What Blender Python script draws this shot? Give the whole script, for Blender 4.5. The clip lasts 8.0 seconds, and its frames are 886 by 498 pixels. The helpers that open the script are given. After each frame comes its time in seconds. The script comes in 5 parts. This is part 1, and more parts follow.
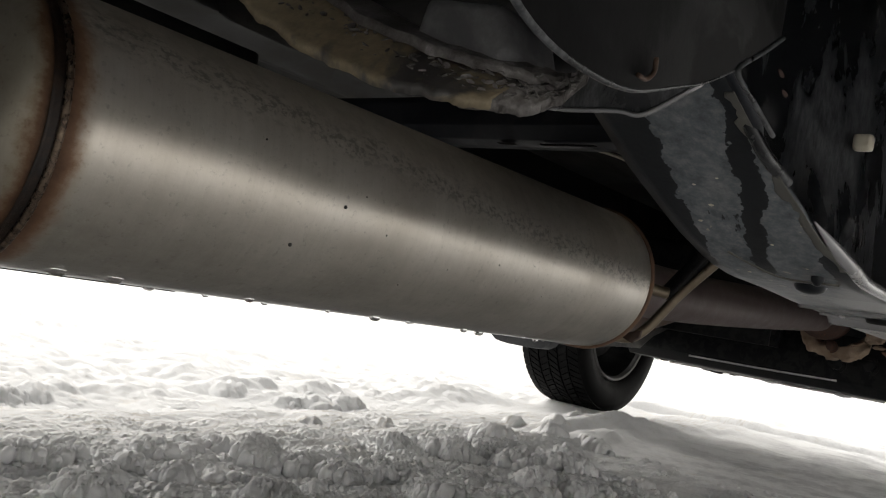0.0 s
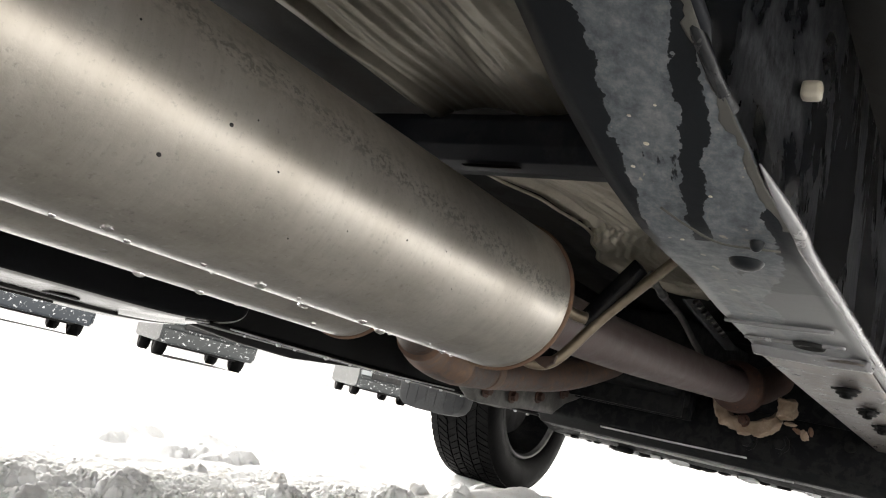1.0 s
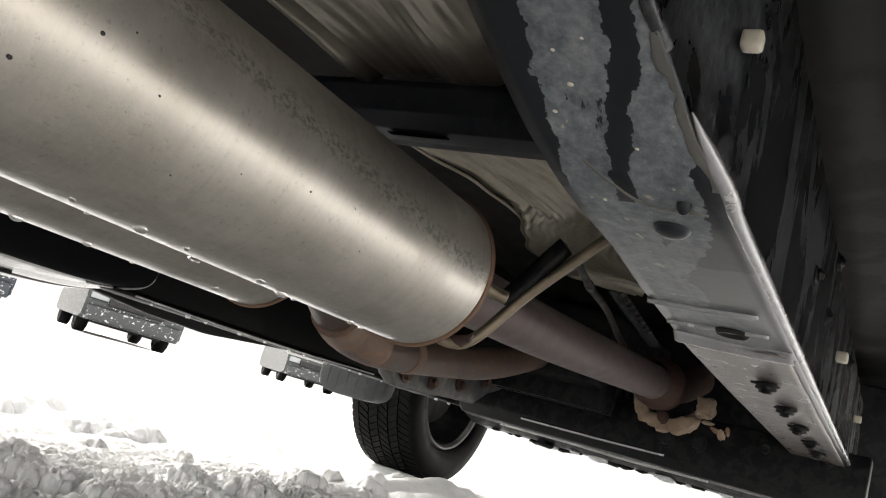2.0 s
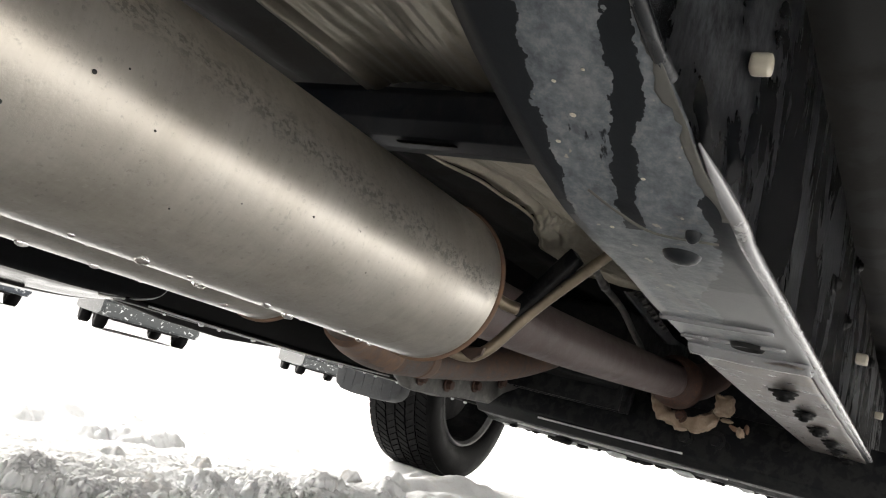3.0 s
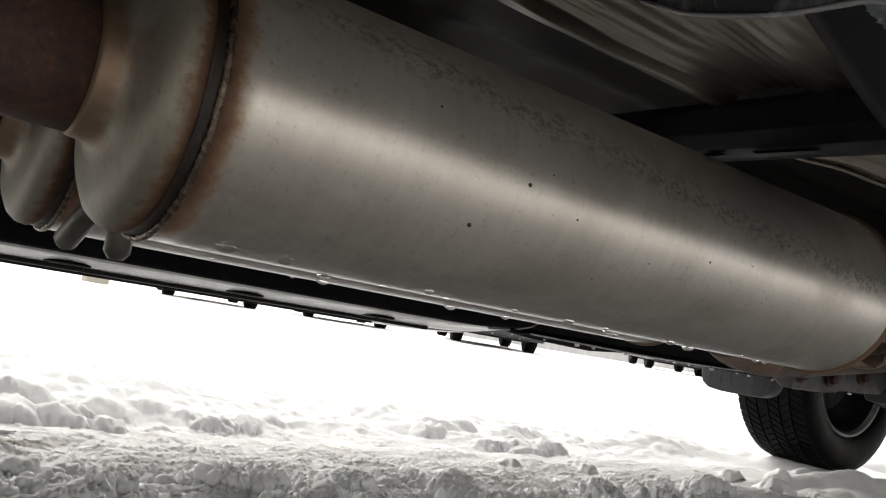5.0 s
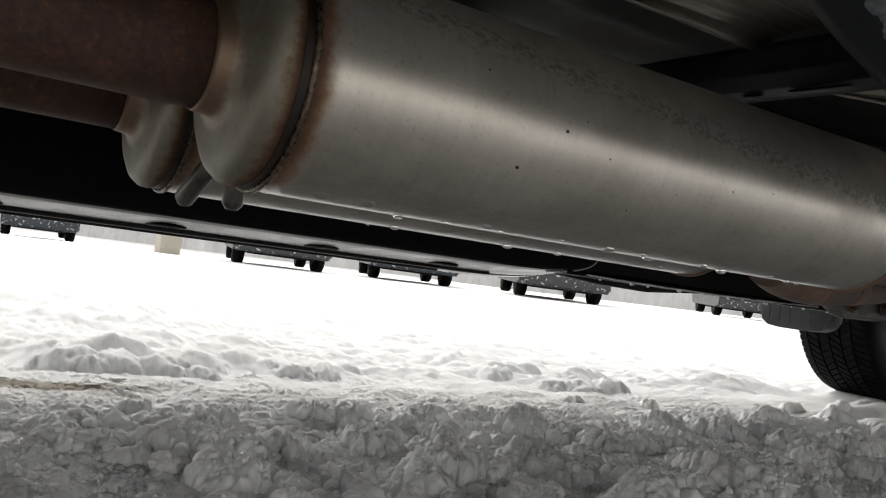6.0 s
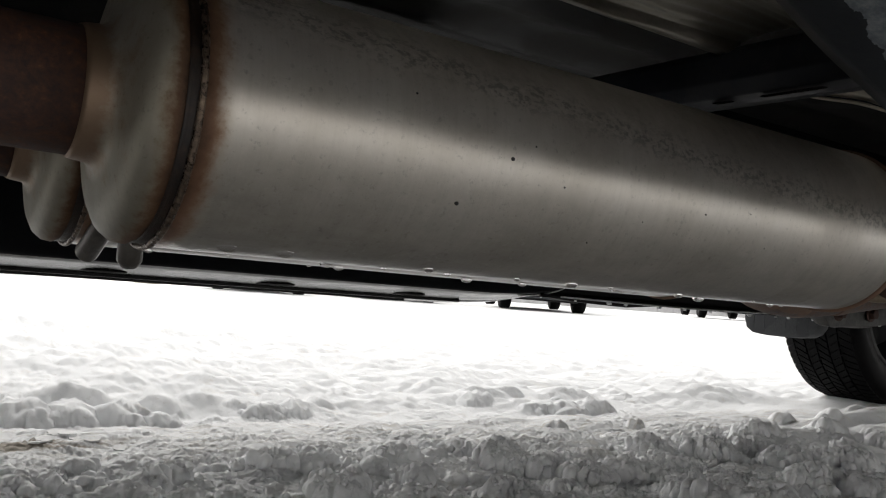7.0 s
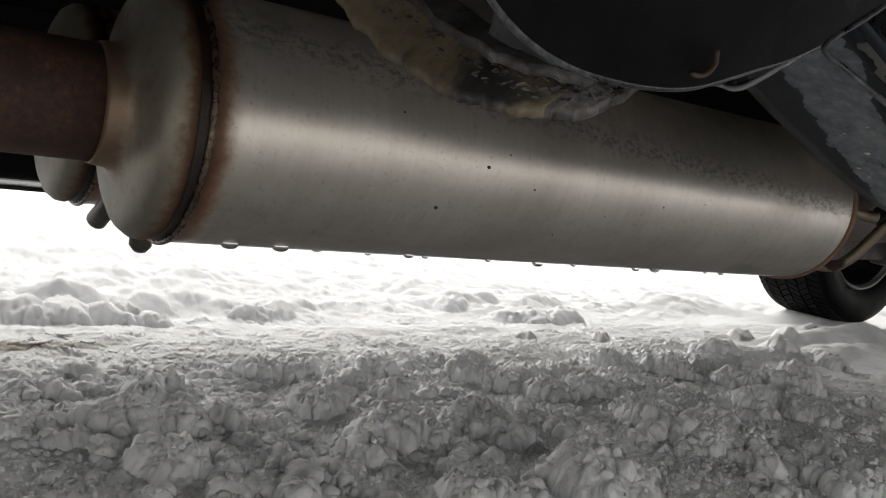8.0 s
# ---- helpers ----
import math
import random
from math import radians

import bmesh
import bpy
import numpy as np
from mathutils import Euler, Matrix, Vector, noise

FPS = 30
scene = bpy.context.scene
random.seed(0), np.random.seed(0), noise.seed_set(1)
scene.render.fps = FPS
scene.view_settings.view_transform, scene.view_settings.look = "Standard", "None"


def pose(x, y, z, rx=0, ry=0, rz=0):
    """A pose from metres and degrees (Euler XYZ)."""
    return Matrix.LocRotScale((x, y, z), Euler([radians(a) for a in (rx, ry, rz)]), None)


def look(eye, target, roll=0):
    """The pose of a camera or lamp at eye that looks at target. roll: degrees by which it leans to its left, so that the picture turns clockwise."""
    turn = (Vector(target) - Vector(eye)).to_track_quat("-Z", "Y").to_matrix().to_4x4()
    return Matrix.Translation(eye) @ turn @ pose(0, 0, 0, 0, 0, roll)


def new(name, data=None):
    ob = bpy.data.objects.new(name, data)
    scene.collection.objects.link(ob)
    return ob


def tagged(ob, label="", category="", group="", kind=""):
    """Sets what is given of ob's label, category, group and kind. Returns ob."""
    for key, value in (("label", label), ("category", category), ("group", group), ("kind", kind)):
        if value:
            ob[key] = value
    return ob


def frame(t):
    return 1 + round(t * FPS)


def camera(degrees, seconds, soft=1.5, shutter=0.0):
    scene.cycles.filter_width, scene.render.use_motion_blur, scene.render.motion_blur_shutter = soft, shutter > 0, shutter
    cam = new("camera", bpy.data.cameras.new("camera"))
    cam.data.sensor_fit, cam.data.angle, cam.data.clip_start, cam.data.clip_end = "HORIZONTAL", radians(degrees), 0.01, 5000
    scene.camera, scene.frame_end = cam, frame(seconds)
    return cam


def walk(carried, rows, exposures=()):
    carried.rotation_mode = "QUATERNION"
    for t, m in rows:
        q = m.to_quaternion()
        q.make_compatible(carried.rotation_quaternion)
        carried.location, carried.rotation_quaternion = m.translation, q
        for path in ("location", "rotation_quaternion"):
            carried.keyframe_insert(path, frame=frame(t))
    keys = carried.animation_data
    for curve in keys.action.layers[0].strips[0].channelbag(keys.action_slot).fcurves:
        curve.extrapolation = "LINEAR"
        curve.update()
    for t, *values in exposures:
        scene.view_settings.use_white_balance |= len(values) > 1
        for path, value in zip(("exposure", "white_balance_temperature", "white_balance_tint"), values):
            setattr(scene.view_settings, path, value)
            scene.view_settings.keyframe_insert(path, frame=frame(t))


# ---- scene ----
cam = camera(54.84, 8.0, soft=1.1, shutter=0.05)
PATH = [
    (0.0, (-0.1898, -0.4639, 0.2929), (0.5888, 0.1609, 0.3518), 9.98),
    (0.5, (-0.1369, -0.4434, 0.2483), (0.6532, 0.1452, 0.4196), 12.70),
    (1.0, (-0.1087, -0.4380, 0.2203), (0.7005, 0.1223, 0.3970), 13.76),
    (1.5, (-0.0856, -0.4392, 0.2085), (0.7419, 0.0953, 0.3805), 15.06),
    (2.0, (-0.0519, -0.4298, 0.2123), (0.7953, 0.0672, 0.3998), 16.24),
    (2.2, (-0.0400, -0.4314, 0.2137), (0.8167, 0.0465, 0.4079), 16.66),
    (3.3, (-0.0575, -0.4268, 0.2483), (0.7575, 0.1367, 0.3837), 13.32),
    (3.5, (-0.1037, -0.4269, 0.2570), (0.6527, 0.2217, 0.3411), 12.27),
    (4.0, (-0.1655, -0.4171, 0.2753), (0.4707, 0.3530, 0.3220), 11.10),
    (4.2, (-0.1700, -0.4222, 0.2659), (0.4416, 0.3668, 0.3241), 10.80),
    (5.3, (-0.1290, -0.4465, 0.2473), (0.4721, 0.3484, 0.3292), 9.87),
    (5.5, (-0.1509, -0.4882, 0.2301), (0.4431, 0.3138, 0.2923), 9.24),
    (6.0, (-0.1906, -0.5144, 0.2373), (0.3638, 0.3176, 0.2596), 7.64),
    (6.5, (-0.1274, -0.4899, 0.2629), (0.4272, 0.3415, 0.2992), 5.85),
    (7.0, (-0.1269, -0.4683, 0.2626), (0.4415, 0.3534, 0.3042), 4.81),
    (7.5, (-0.1164, -0.4662, 0.2811), (0.4610, 0.3498, 0.3059), 5.39),
    (8.0, (-0.1641, -0.5129, 0.3370), (0.4301, 0.2857, 0.2410), 7.72),
]
walk(cam, [(t, look(eye, target, roll)) for t, eye, target, roll in PATH],
     exposures=[(0.0, 0.63, 6900, 10), (0.5, 1.28, 6900, 10), (1.0, 1.70, 6900, 10), (2.2, 1.68, 6900, 10), (3.3, 1.78, 6900, 10), (3.5, 1.75, 6900, 10), (4.0, 1.11, 6850, 10),
                (4.2, 1.04, 6850, 10), (5.3, 0.73, 6850, 10), (6.0, 0.52, 6750, 10), (6.5, 0.36, 6650, 10), (7.5, 0.41, 6650, 10), (8.0, 0.65, 6700, 10)])

# ---- light: an overcast winter day ----
world = bpy.data.worlds.new("overcast_sky")
scene.world = world
world.use_nodes = True
wn, wl = world.node_tree.nodes, world.node_tree.links
wn.clear()
sky = wn.new("ShaderNodeTexSky")
sky.sky_type, sky.sun_disc = "NISHITA", False
sky.sun_elevation, sky.sun_rotation = radians(30), radians(18)
sky.air_density, sky.dust_density, sky.ozone_density = 3.0, 2.0, 1.0
cloud = wn.new("ShaderNodeHueSaturation")
cloud.inputs["Saturation"].default_value = 0.18
back = wn.new("ShaderNodeBackground")
back.inputs["Strength"].default_value = 0.15
wout = wn.new("ShaderNodeOutputWorld")
wl.new(sky.outputs[0], cloud.inputs["Color"])
veil = wn.new("ShaderNodeMix")
veil.data_type = "RGBA"
veil.inputs[0].default_value, veil.inputs[7].default_value = 0.75, (6.6, 6.5, 6.4, 1)
wl.new(cloud.outputs[0], veil.inputs[6])
wl.new(veil.outputs[2], back.inputs["Color"])
wl.new(back.outputs[0], wout.inputs["Surface"])

sun = new("sun", bpy.data.lights.new("sun", "SUN"))
sun.data.energy, sun.data.angle, sun.data.color = 1.5, radians(40), (1.0, 0.98, 0.95)
sun.matrix_world = look((3, 9, 5.5), (0, 0, 0))


# ---- materials ----
def mat(name, base, rough=0.5, metal=0.0):
    m = bpy.data.materials.new(name)
    m.use_nodes = True
    b = m.node_tree.nodes["Principled BSDF"]
    b.inputs["Base Color"].default_value = (*base, 1)
    b.inputs["Roughness"].default_value = rough
    b.inputs["Metallic"].default_value = metal
    return m, m.node_tree.nodes, m.node_tree.links, b


def coords(n, l, scale=(1, 1, 1), kind="Object"):
    tc, mp = n.new("ShaderNodeTexCoord"), n.new("ShaderNodeMapping")
    mp.inputs["Scale"].default_value = scale
    l.new(tc.outputs[kind], mp.inputs["Vector"])
    return mp.outputs[0]


def noise_of(n, l, vec, scale, detail=6.0, rough=0.55, distortion=0.0):
    t = n.new("ShaderNodeTexNoise")
    t.inputs["Scale"].default_value, t.inputs["Detail"].default_value = scale, detail
    t.inputs["Roughness"].default_value, t.inputs["Distortion"].default_value = rough, distortion
    l.new(vec, t.inputs["Vector"])
    return t.outputs[0]


def ramp(n, l, fac, stops, smooth=False):
    r = n.new("ShaderNodeValToRGB")
    e = r.color_ramp.elements
    while len(e) < len(stops):
        e.new(0.5)
    for k, (p, c) in enumerate(stops):
        e[k].position = p
        e[k].color = (*c, 1) if isinstance(c, tuple) else (c, c, c, 1)
    if smooth:
        r.color_ramp.interpolation = "EASE"
    l.new(fac, r.inputs[0])
    return r.outputs[0]


def mix(n, l, fac, a, b, mode="MIX"):
    x = n.new("ShaderNodeMix")
    x.data_type, x.blend_type = "RGBA", mode
    for sock, v in ((x.inputs[0], fac), (x.inputs[6], a), (x.inputs[7], b)):
        if isinstance(v, bpy.types.NodeSocket):
            l.new(v, sock)
        elif isinstance(v, tuple):
            sock.default_value = (*v, 1)
        else:
            sock.default_value = v
    return x.outputs[2]


def maths(n, l, op, a, b=0.0, c=0.0):
    x = n.new("ShaderNodeMath")
    x.operation = op
    for k, v in enumerate((a, b, c)):
        if isinstance(v, bpy.types.NodeSocket):
            l.new(v, x.inputs[k])
        else:
            x.inputs[k].default_value = v
    return x.outputs[0]


def bump(n, l, b, height, strength=0.3, dist=0.002):
    k = n.new("ShaderNodeBump")
    k.inputs["Strength"].default_value, k.inputs["Distance"].default_value = strength, dist
    l.new(height, k.inputs["Height"])
    l.new(k.outputs[0], b.inputs["Normal"])


def axes(n, l):
    s = n.new("ShaderNodeSeparateXYZ")
    l.new(n.new("ShaderNodeTexCoord").outputs["Object"], s.inputs[0])
    return s.outputs


def stainless(name, heat_at=None, rough=0.30, shade=1.0):
    m, n, l, b = mat(name, (0.52, 0.5, 0.46), 0.3, 1.0)
    v = coords(n, l)
    grain = noise_of(n, l, coords(n, l, (2, 60, 60)), 6.0, 4)
    blot = noise_of(n, l, v, 14.0, 8, 0.65)
    fine = noise_of(n, l, v, 240.0, 5, 0.7)
    c = ramp(n, l, blot, [(0.3, (0.50, 0.46, 0.40)), (0.55, (0.62, 0.58, 0.52)), (0.75, (0.68, 0.645, 0.59))])
    speck = ramp(n, l, fine, [(0.30, 0.75), (0.42, 1.0)])
    c = mix(n, l, ramp(n, l, noise_of(n, l, coords(n, l, (60, 2, 2)), 3.0, 6, 0.7), [(0.45, 0.0), (0.75, 0.28)]), c, (0.40, 0.37, 0.31))
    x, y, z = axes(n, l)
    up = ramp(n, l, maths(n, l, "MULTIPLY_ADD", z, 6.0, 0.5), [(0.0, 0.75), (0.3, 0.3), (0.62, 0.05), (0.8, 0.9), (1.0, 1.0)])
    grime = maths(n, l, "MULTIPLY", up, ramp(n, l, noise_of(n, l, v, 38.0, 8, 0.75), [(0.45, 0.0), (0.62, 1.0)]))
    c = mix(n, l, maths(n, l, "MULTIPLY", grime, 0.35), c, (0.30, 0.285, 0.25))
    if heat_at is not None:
        # Shade put into the colour towards the underside, with grime and spatter over it.
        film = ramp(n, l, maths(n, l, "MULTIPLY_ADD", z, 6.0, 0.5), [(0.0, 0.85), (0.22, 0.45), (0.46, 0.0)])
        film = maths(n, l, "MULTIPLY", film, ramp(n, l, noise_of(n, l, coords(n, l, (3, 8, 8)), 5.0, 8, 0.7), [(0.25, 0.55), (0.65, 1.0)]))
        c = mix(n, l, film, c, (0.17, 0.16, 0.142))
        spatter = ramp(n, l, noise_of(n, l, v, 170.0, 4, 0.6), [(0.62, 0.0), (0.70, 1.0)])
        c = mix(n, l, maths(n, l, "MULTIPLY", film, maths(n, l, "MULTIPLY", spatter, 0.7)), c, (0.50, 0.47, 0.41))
    if heat_at == 0.0:
        mid = maths(n, l, "ADD", z, maths(n, l, "MULTIPLY_ADD", x, 0.085, -0.054))
        mid = maths(n, l, "ADD", mid, maths(n, l, "MULTIPLY_ADD", noise_of(n, l, v, 26.0, 5, 0.6), 0.03, -0.015))
        band = ramp(n, l, maths(n, l, "MULTIPLY", maths(n, l, "ABSOLUTE", mid), 50.0), [(0.15, 1.0), (0.7, 0.0)])
        flake = noise_of(n, l, coords(n, l, (0.7, 1, 1)), 230.0, 6, 0.7)
        c = mix(n, l, maths(n, l, "MULTIPLY", band, ramp(n, l, flake, [(0.50, 0.0), (0.57, 0.75)])), c, (0.27, 0.26, 0.23))
        c = mix(n, l, maths(n, l, "MULTIPLY", band, ramp(n, l, flake, [(0.36, 0.55), (0.44, 0.0)])), c, (0.74, 0.71, 0.66))
    pits = n.new("ShaderNodeTexVoronoi")
    pits.inputs["Scale"].default_value = 420.0
    l.new(v, pits.inputs["Vector"])
    dots = ramp(n, l, pits.outputs["Distance"], [(0.10, 1.0), (0.20, 0.0)])
    dots = maths(n, l, "MULTIPLY", dots, ramp(n, l, noise_of(n, l, v, 21.0, 6, 0.7), [(0.50, 0.0), (0.62, 1.0)]))
    c = mix(n, l, maths(n, l, "MULTIPLY", dots, 0.30), c, (0.14, 0.13, 0.11))
    spots = n.new("ShaderNodeTexVoronoi")
    spots.inputs["Scale"].default_value = 120.0
    l.new(v, spots.inputs["Vector"])
    rings = ramp(n, l, spots.outputs["Distance"], [(0.10, 0.7), (0.15, 1.0), (0.20, 0.0)])
    rings = maths(n, l, "MULTIPLY", rings, ramp(n, l, noise_of(n, l, v, 16.0, 6, 0.7), [(0.52, 0.0), (0.60, 1.0)]))
    c = mix(n, l, maths(n, l, "MULTIPLY", rings, 0.28), c, (0.24, 0.225, 0.19))
    c = mix(n, l, 1.0, c, speck, "MULTIPLY")
    r = ramp(n, l, grain, [(0.25, rough - 0.01), (0.75, rough + 0.015)])
    r = maths(n, l, "ADD", r, maths(n, l, "MULTIPLY", grime, 0.03))
    r = maths(n, l, "ADD", r, maths(n, l, "MULTIPLY", ramp(n, l, blot, [(0.4, 0.0), (0.7, 1.0)]), 0.04))
    if heat_at is not None:
        wob = maths(n, l, "MULTIPLY_ADD", noise_of(n, l, v, 60.0, 6, 0.7), 0.016, -0.008)
        d = maths(n, l, "ABSOLUTE", maths(n, l, "SUBTRACT", x, heat_at))
        t = maths(n, l, "MULTIPLY", maths(n, l, "ADD", d, wob), 33.0 if heat_at == 0.0 else 45.0)
        tint = ramp(n, l, t, [(0.0, (0.06, 0.032, 0.018)), (0.2, (0.17, 0.075, 0.033)), (0.38, (0.26, 0.14, 0.065)), (0.6, (0.5, 0.45, 0.37)), (1.0, (1, 1, 1))])
        amount = ramp(n, l, t, [(0.0, 1.0), (0.25, 0.9), (0.42, 0.45), (0.62, 0.0)])
        c = mix(n, l, amount, c, tint)
        r = maths(n, l, "ADD", r, maths(n, l, "MULTIPLY", amount, 0.18))
        metal = ramp(n, l, t, [(0.0, 0.35), (0.3, 0.55), (0.5, 0.72)])
        l.new(metal, b.inputs["Metallic"])
        dull = maths(n, l, "MULTIPLY", maths(n, l, "GREATER_THAN", x, 0.518), maths(n, l, "LESS_THAN", x, 0.572))
        r = maths(n, l, "ADD", r, maths(n, l, "MULTIPLY", dull, 0.12))
    if heat_at is not None and heat_at < 0:
        neck = ramp(n, l, maths(n, l, "MULTIPLY_ADD", maths(n, l, "MULTIPLY_ADD", wob, 1.8, x), -60.0, -1.5), [(0.0, 0.0), (0.5, 0.95)])
        c = mix(n, l, maths(n, l, "MULTIPLY", neck, 0.75), c, (0.36, 0.20, 0.115))
    if heat_at is None:
        b.inputs["Metallic"].default_value = 0.8
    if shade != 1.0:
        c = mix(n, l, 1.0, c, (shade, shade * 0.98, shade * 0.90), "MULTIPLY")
    if heat_at == 0.0:
        wet = ramp(n, l, maths(n, l, "MULTIPLY_ADD", z, 6.0, 0.5), [(0.04, 1.0), (0.055, 0.7), (0.085, 0.0)])
        l.new(maths(n, l, "MULTIPLY", wet, 0.35), b.inputs["Coat Weight"])
        b.inputs["Coat Roughness"].default_value = 0.04
    l.new(c, b.inputs["Base Color"])
    l.new(r, b.inputs["Roughness"])
    relief = maths(n, l, "ADD", blot, fine)
    if heat_at == 0.0:
        relief = maths(n, l, "MULTIPLY_ADD", maths(n, l, "MULTIPLY", band, ramp(n, l, flake, [(0.46, 0.0), (0.56, 1.0)])), -1.6, relief)
    bump(n, l, b, relief, 0.2, 0.0008)
    return m


def rusty(name, dark, light, rough=0.75, metal=0.25, scale=40.0):
    m, n, l, b = mat(name, dark, rough, metal)
    v = coords(n, l)
    a = noise_of(n, l, v, scale, 9, 0.7)
    big = noise_of(n, l, v, scale * 0.2, 5, 0.6)
    c = ramp(n, l, a, [(0.35, dark), (0.58, tuple(0.6 * p + 0.4 * q for p, q in zip(dark, light))), (0.72, light)])
    c = mix(n, l, ramp(n, l, big, [(0.4, 0.0), (0.7, 0.7)]), c, dark)
    l.new(c, b.inputs["Base Color"])
    l.new(ramp(n, l, a, [(0.3, rough - 0.15), (0.7, min(1.0, rough + 0.1))]), b.inputs["Roughness"])
    bump(n, l, b, noise_of(n, l, v, scale * 5, 6, 0.7), 0.35, 0.0012)
    return m


def painted(name, base, rough=0.4, dust=(0.10, 0.10, 0.10), amount=0.5, scale=9.0, sheen=0.25):
    """Chassis paint, part of it covered by dried road film."""
    m, n, l, b = mat(name, base, rough)
    b.inputs["Specular IOR Level"].default_value = sheen
    v = coords(n, l)
    film = ramp(n, l, noise_of(n, l, v, scale, 9, 0.62, 0.4), [(0.47, 0.0), (0.53, 1.0)])
    grit = noise_of(n, l, v, 160.0, 6, 0.7)
    d = mix(n, l, ramp(n, l, grit, [(0.35, 0.0), (0.75, 1.0)]), tuple(0.75 * q for q in dust), tuple(min(1, 1.3 * q) for q in dust))
    l.new(mix(n, l, maths(n, l, "MULTIPLY", film, amount), base, d), b.inputs["Base Color"])
    l.new(maths(n, l, "MULTIPLY_ADD", film, 0.25 * amount, rough), b.inputs["Roughness"])
    bump(n, l, b, grit, 0.18, 0.001)
    return m


def rail_paint():
    """Underside of the frame rail: grey road film with ragged wet streaks and a wet inner edge."""
    m, n, l, b = mat("rail_road_film", (0.05, 0.052, 0.055), 0.5)
    v = coords(n, l)
    x, y, z = axes(n, l)
    wob = maths(n, l, "MULTIPLY_ADD", noise_of(n, l, v, 28.0, 6, 0.65), 0.036, -0.018)
    yy = maths(n, l, "ADD", y, wob)
    inner = maths(n, l, "GREATER_THAN", yy, maths(n, l, "MULTIPLY_ADD", x, 0.018, -0.263))
    streak = maths(n, l, "LESS_THAN", maths(n, l, "ABSOLUTE", maths(n, l, "ADD", yy, maths(n, l, "MULTIPLY_ADD", x, -0.13, 0.333))), 0.007)
    streak = maths(n, l, "MULTIPLY", streak, maths(n, l, "LESS_THAN", x, 0.36))
    stain = maths(n, l, "MULTIPLY", ramp(n, l, x, [(0.40, 0.0), (0.50, 1.0), (0.60, 0.9), (0.66, 0.0)]), 0.034)
    outer = maths(n, l, "LESS_THAN", maths(n, l, "MULTIPLY_ADD", wob, 0.9, y), maths(n, l, "ADD", stain, maths(n, l, "MULTIPLY_ADD", x, -0.004, -0.3235)))
    wet = maths(n, l, "MAXIMUM", maths(n, l, "MAXIMUM", inner, streak), outer)
    blots = ramp(n, l, noise_of(n, l, coords(n, l, (8, 22, 8)), 2.2, 7, 0.6), [(0.66, 0.0), (0.68, 1.0)])
    wet = maths(n, l, "MAXIMUM", wet, blots)
    grit = noise_of(n, l, v, 130.0, 7, 0.72)
    mid = noise_of(n, l, v, 34.0, 6, 0.6)
    film = ramp(n, l, mid, [(0.32, (0.075, 0.087, 0.098)), (0.55, (0.15, 0.166, 0.18)), (0.75, (0.27, 0.273, 0.27))])
    film = mix(n, l, 0.5, film, ramp(n, l, grit, [(0.36, (0.045, 0.052, 0.06)), (0.5, (0.13, 0.143, 0.155)), (0.66, (0.29, 0.287, 0.28))]))
    flecks = noise_of(n, l, v, 95.0, 3, 0.5)
    film = mix(n, l, ramp(n, l, flecks, [(0.685, 0.0), (0.71, 1.0)]), film, (0.34, 0.31, 0.26))
    ochre = noise_of(n, l, v, 19.0, 7, 0.7)
    film = mix(n, l, ramp(n, l, ochre, [(0.60, 0.0), (0.72, 0.6)]), film, (0.20, 0.155, 0.10))
    scuff = noise_of(n, l, coords(n, l, (1.5, 30, 1)), 5.0, 7, 0.65)
    ahead = maths(n, l, "GREATER_THAN", x, 0.42)
    film = mix(n, l, maths(n, l, "MULTIPLY", ahead, ramp(n, l, scuff, [(0.46, 0.0), (0.60, 0.7)])), film, (0.19, 0.187, 0.183))
    l.new(mix(n, l, wet, film, (0.010, 0.012, 0.015)), b.inputs["Base Color"])
    l.new(ramp(n, l, wet, [(0.0, 0.40), (1.0, 0.28)]), b.inputs["Roughness"])
    l.new(maths(n, l, "MULTIPLY_ADD", maths(n, l, "GREATER_THAN", maths(n, l, "ADD", x, wob), 0.46), 0.28, 0.22), b.inputs["Specular IOR Level"])
    bump(n, l, b, mix(n, l, 0.5, grit, mid), 0.3, 0.0012)
    return m


def web_paint():
    """Outer web of the rail: black paint with thin dust, wet runs and pale scratches."""
    m, n, l, b = mat("rail_side_paint", (0.006, 0.006, 0.007), 0.38)
    b.inputs["Specular IOR Level"].default_value = 0.45
    v = coords(n, l)
    dust = ramp(n, l, noise_of(n, l, coords(n, l, (9, 9, 4)), 1.6, 9, 0.65, 0.5), [(0.49, 0.0), (0.545, 1.0)])
    fine = noise_of(n, l, coords(n, l, (1, 1, 0.35)), 210.0, 6, 0.75)
    c = mix(n, l, maths(n, l, "MULTIPLY", dust, ramp(n, l, fine, [(0.38, 0.1), (0.62, 1.0)])), (0.016, 0.0175, 0.020), (0.11, 0.115, 0.122))
    scratch = ramp(n, l, noise_of(n, l, coords(n, l, (30, 30, 12)), 5.0, 6, 0.65, 2.0), [(0.66, 0.0), (0.69, 1.0)])
    patch = ramp(n, l, noise_of(n, l, v, 12.0, 4, 0.6), [(0.5, 0.0), (0.62, 1.0)])
    c = mix(n, l, maths(n, l, "MULTIPLY", scratch, patch), c, (0.15, 0.15, 0.15))
    rust = ramp(n, l, noise_of(n, l, v, 17.0, 6, 0.7), [(0.68, 0.0), (0.74, 0.6)])
    c = mix(n, l, rust, c, (0.11, 0.06, 0.035))
    l.new(c, b.inputs["Base Color"])
    l.new(maths(n, l, "MULTIPLY_ADD", dust, 0.22, 0.26), b.inputs["Roughness"])
    bump(n, l, b, fine, 0.2, 0.001)
    return m


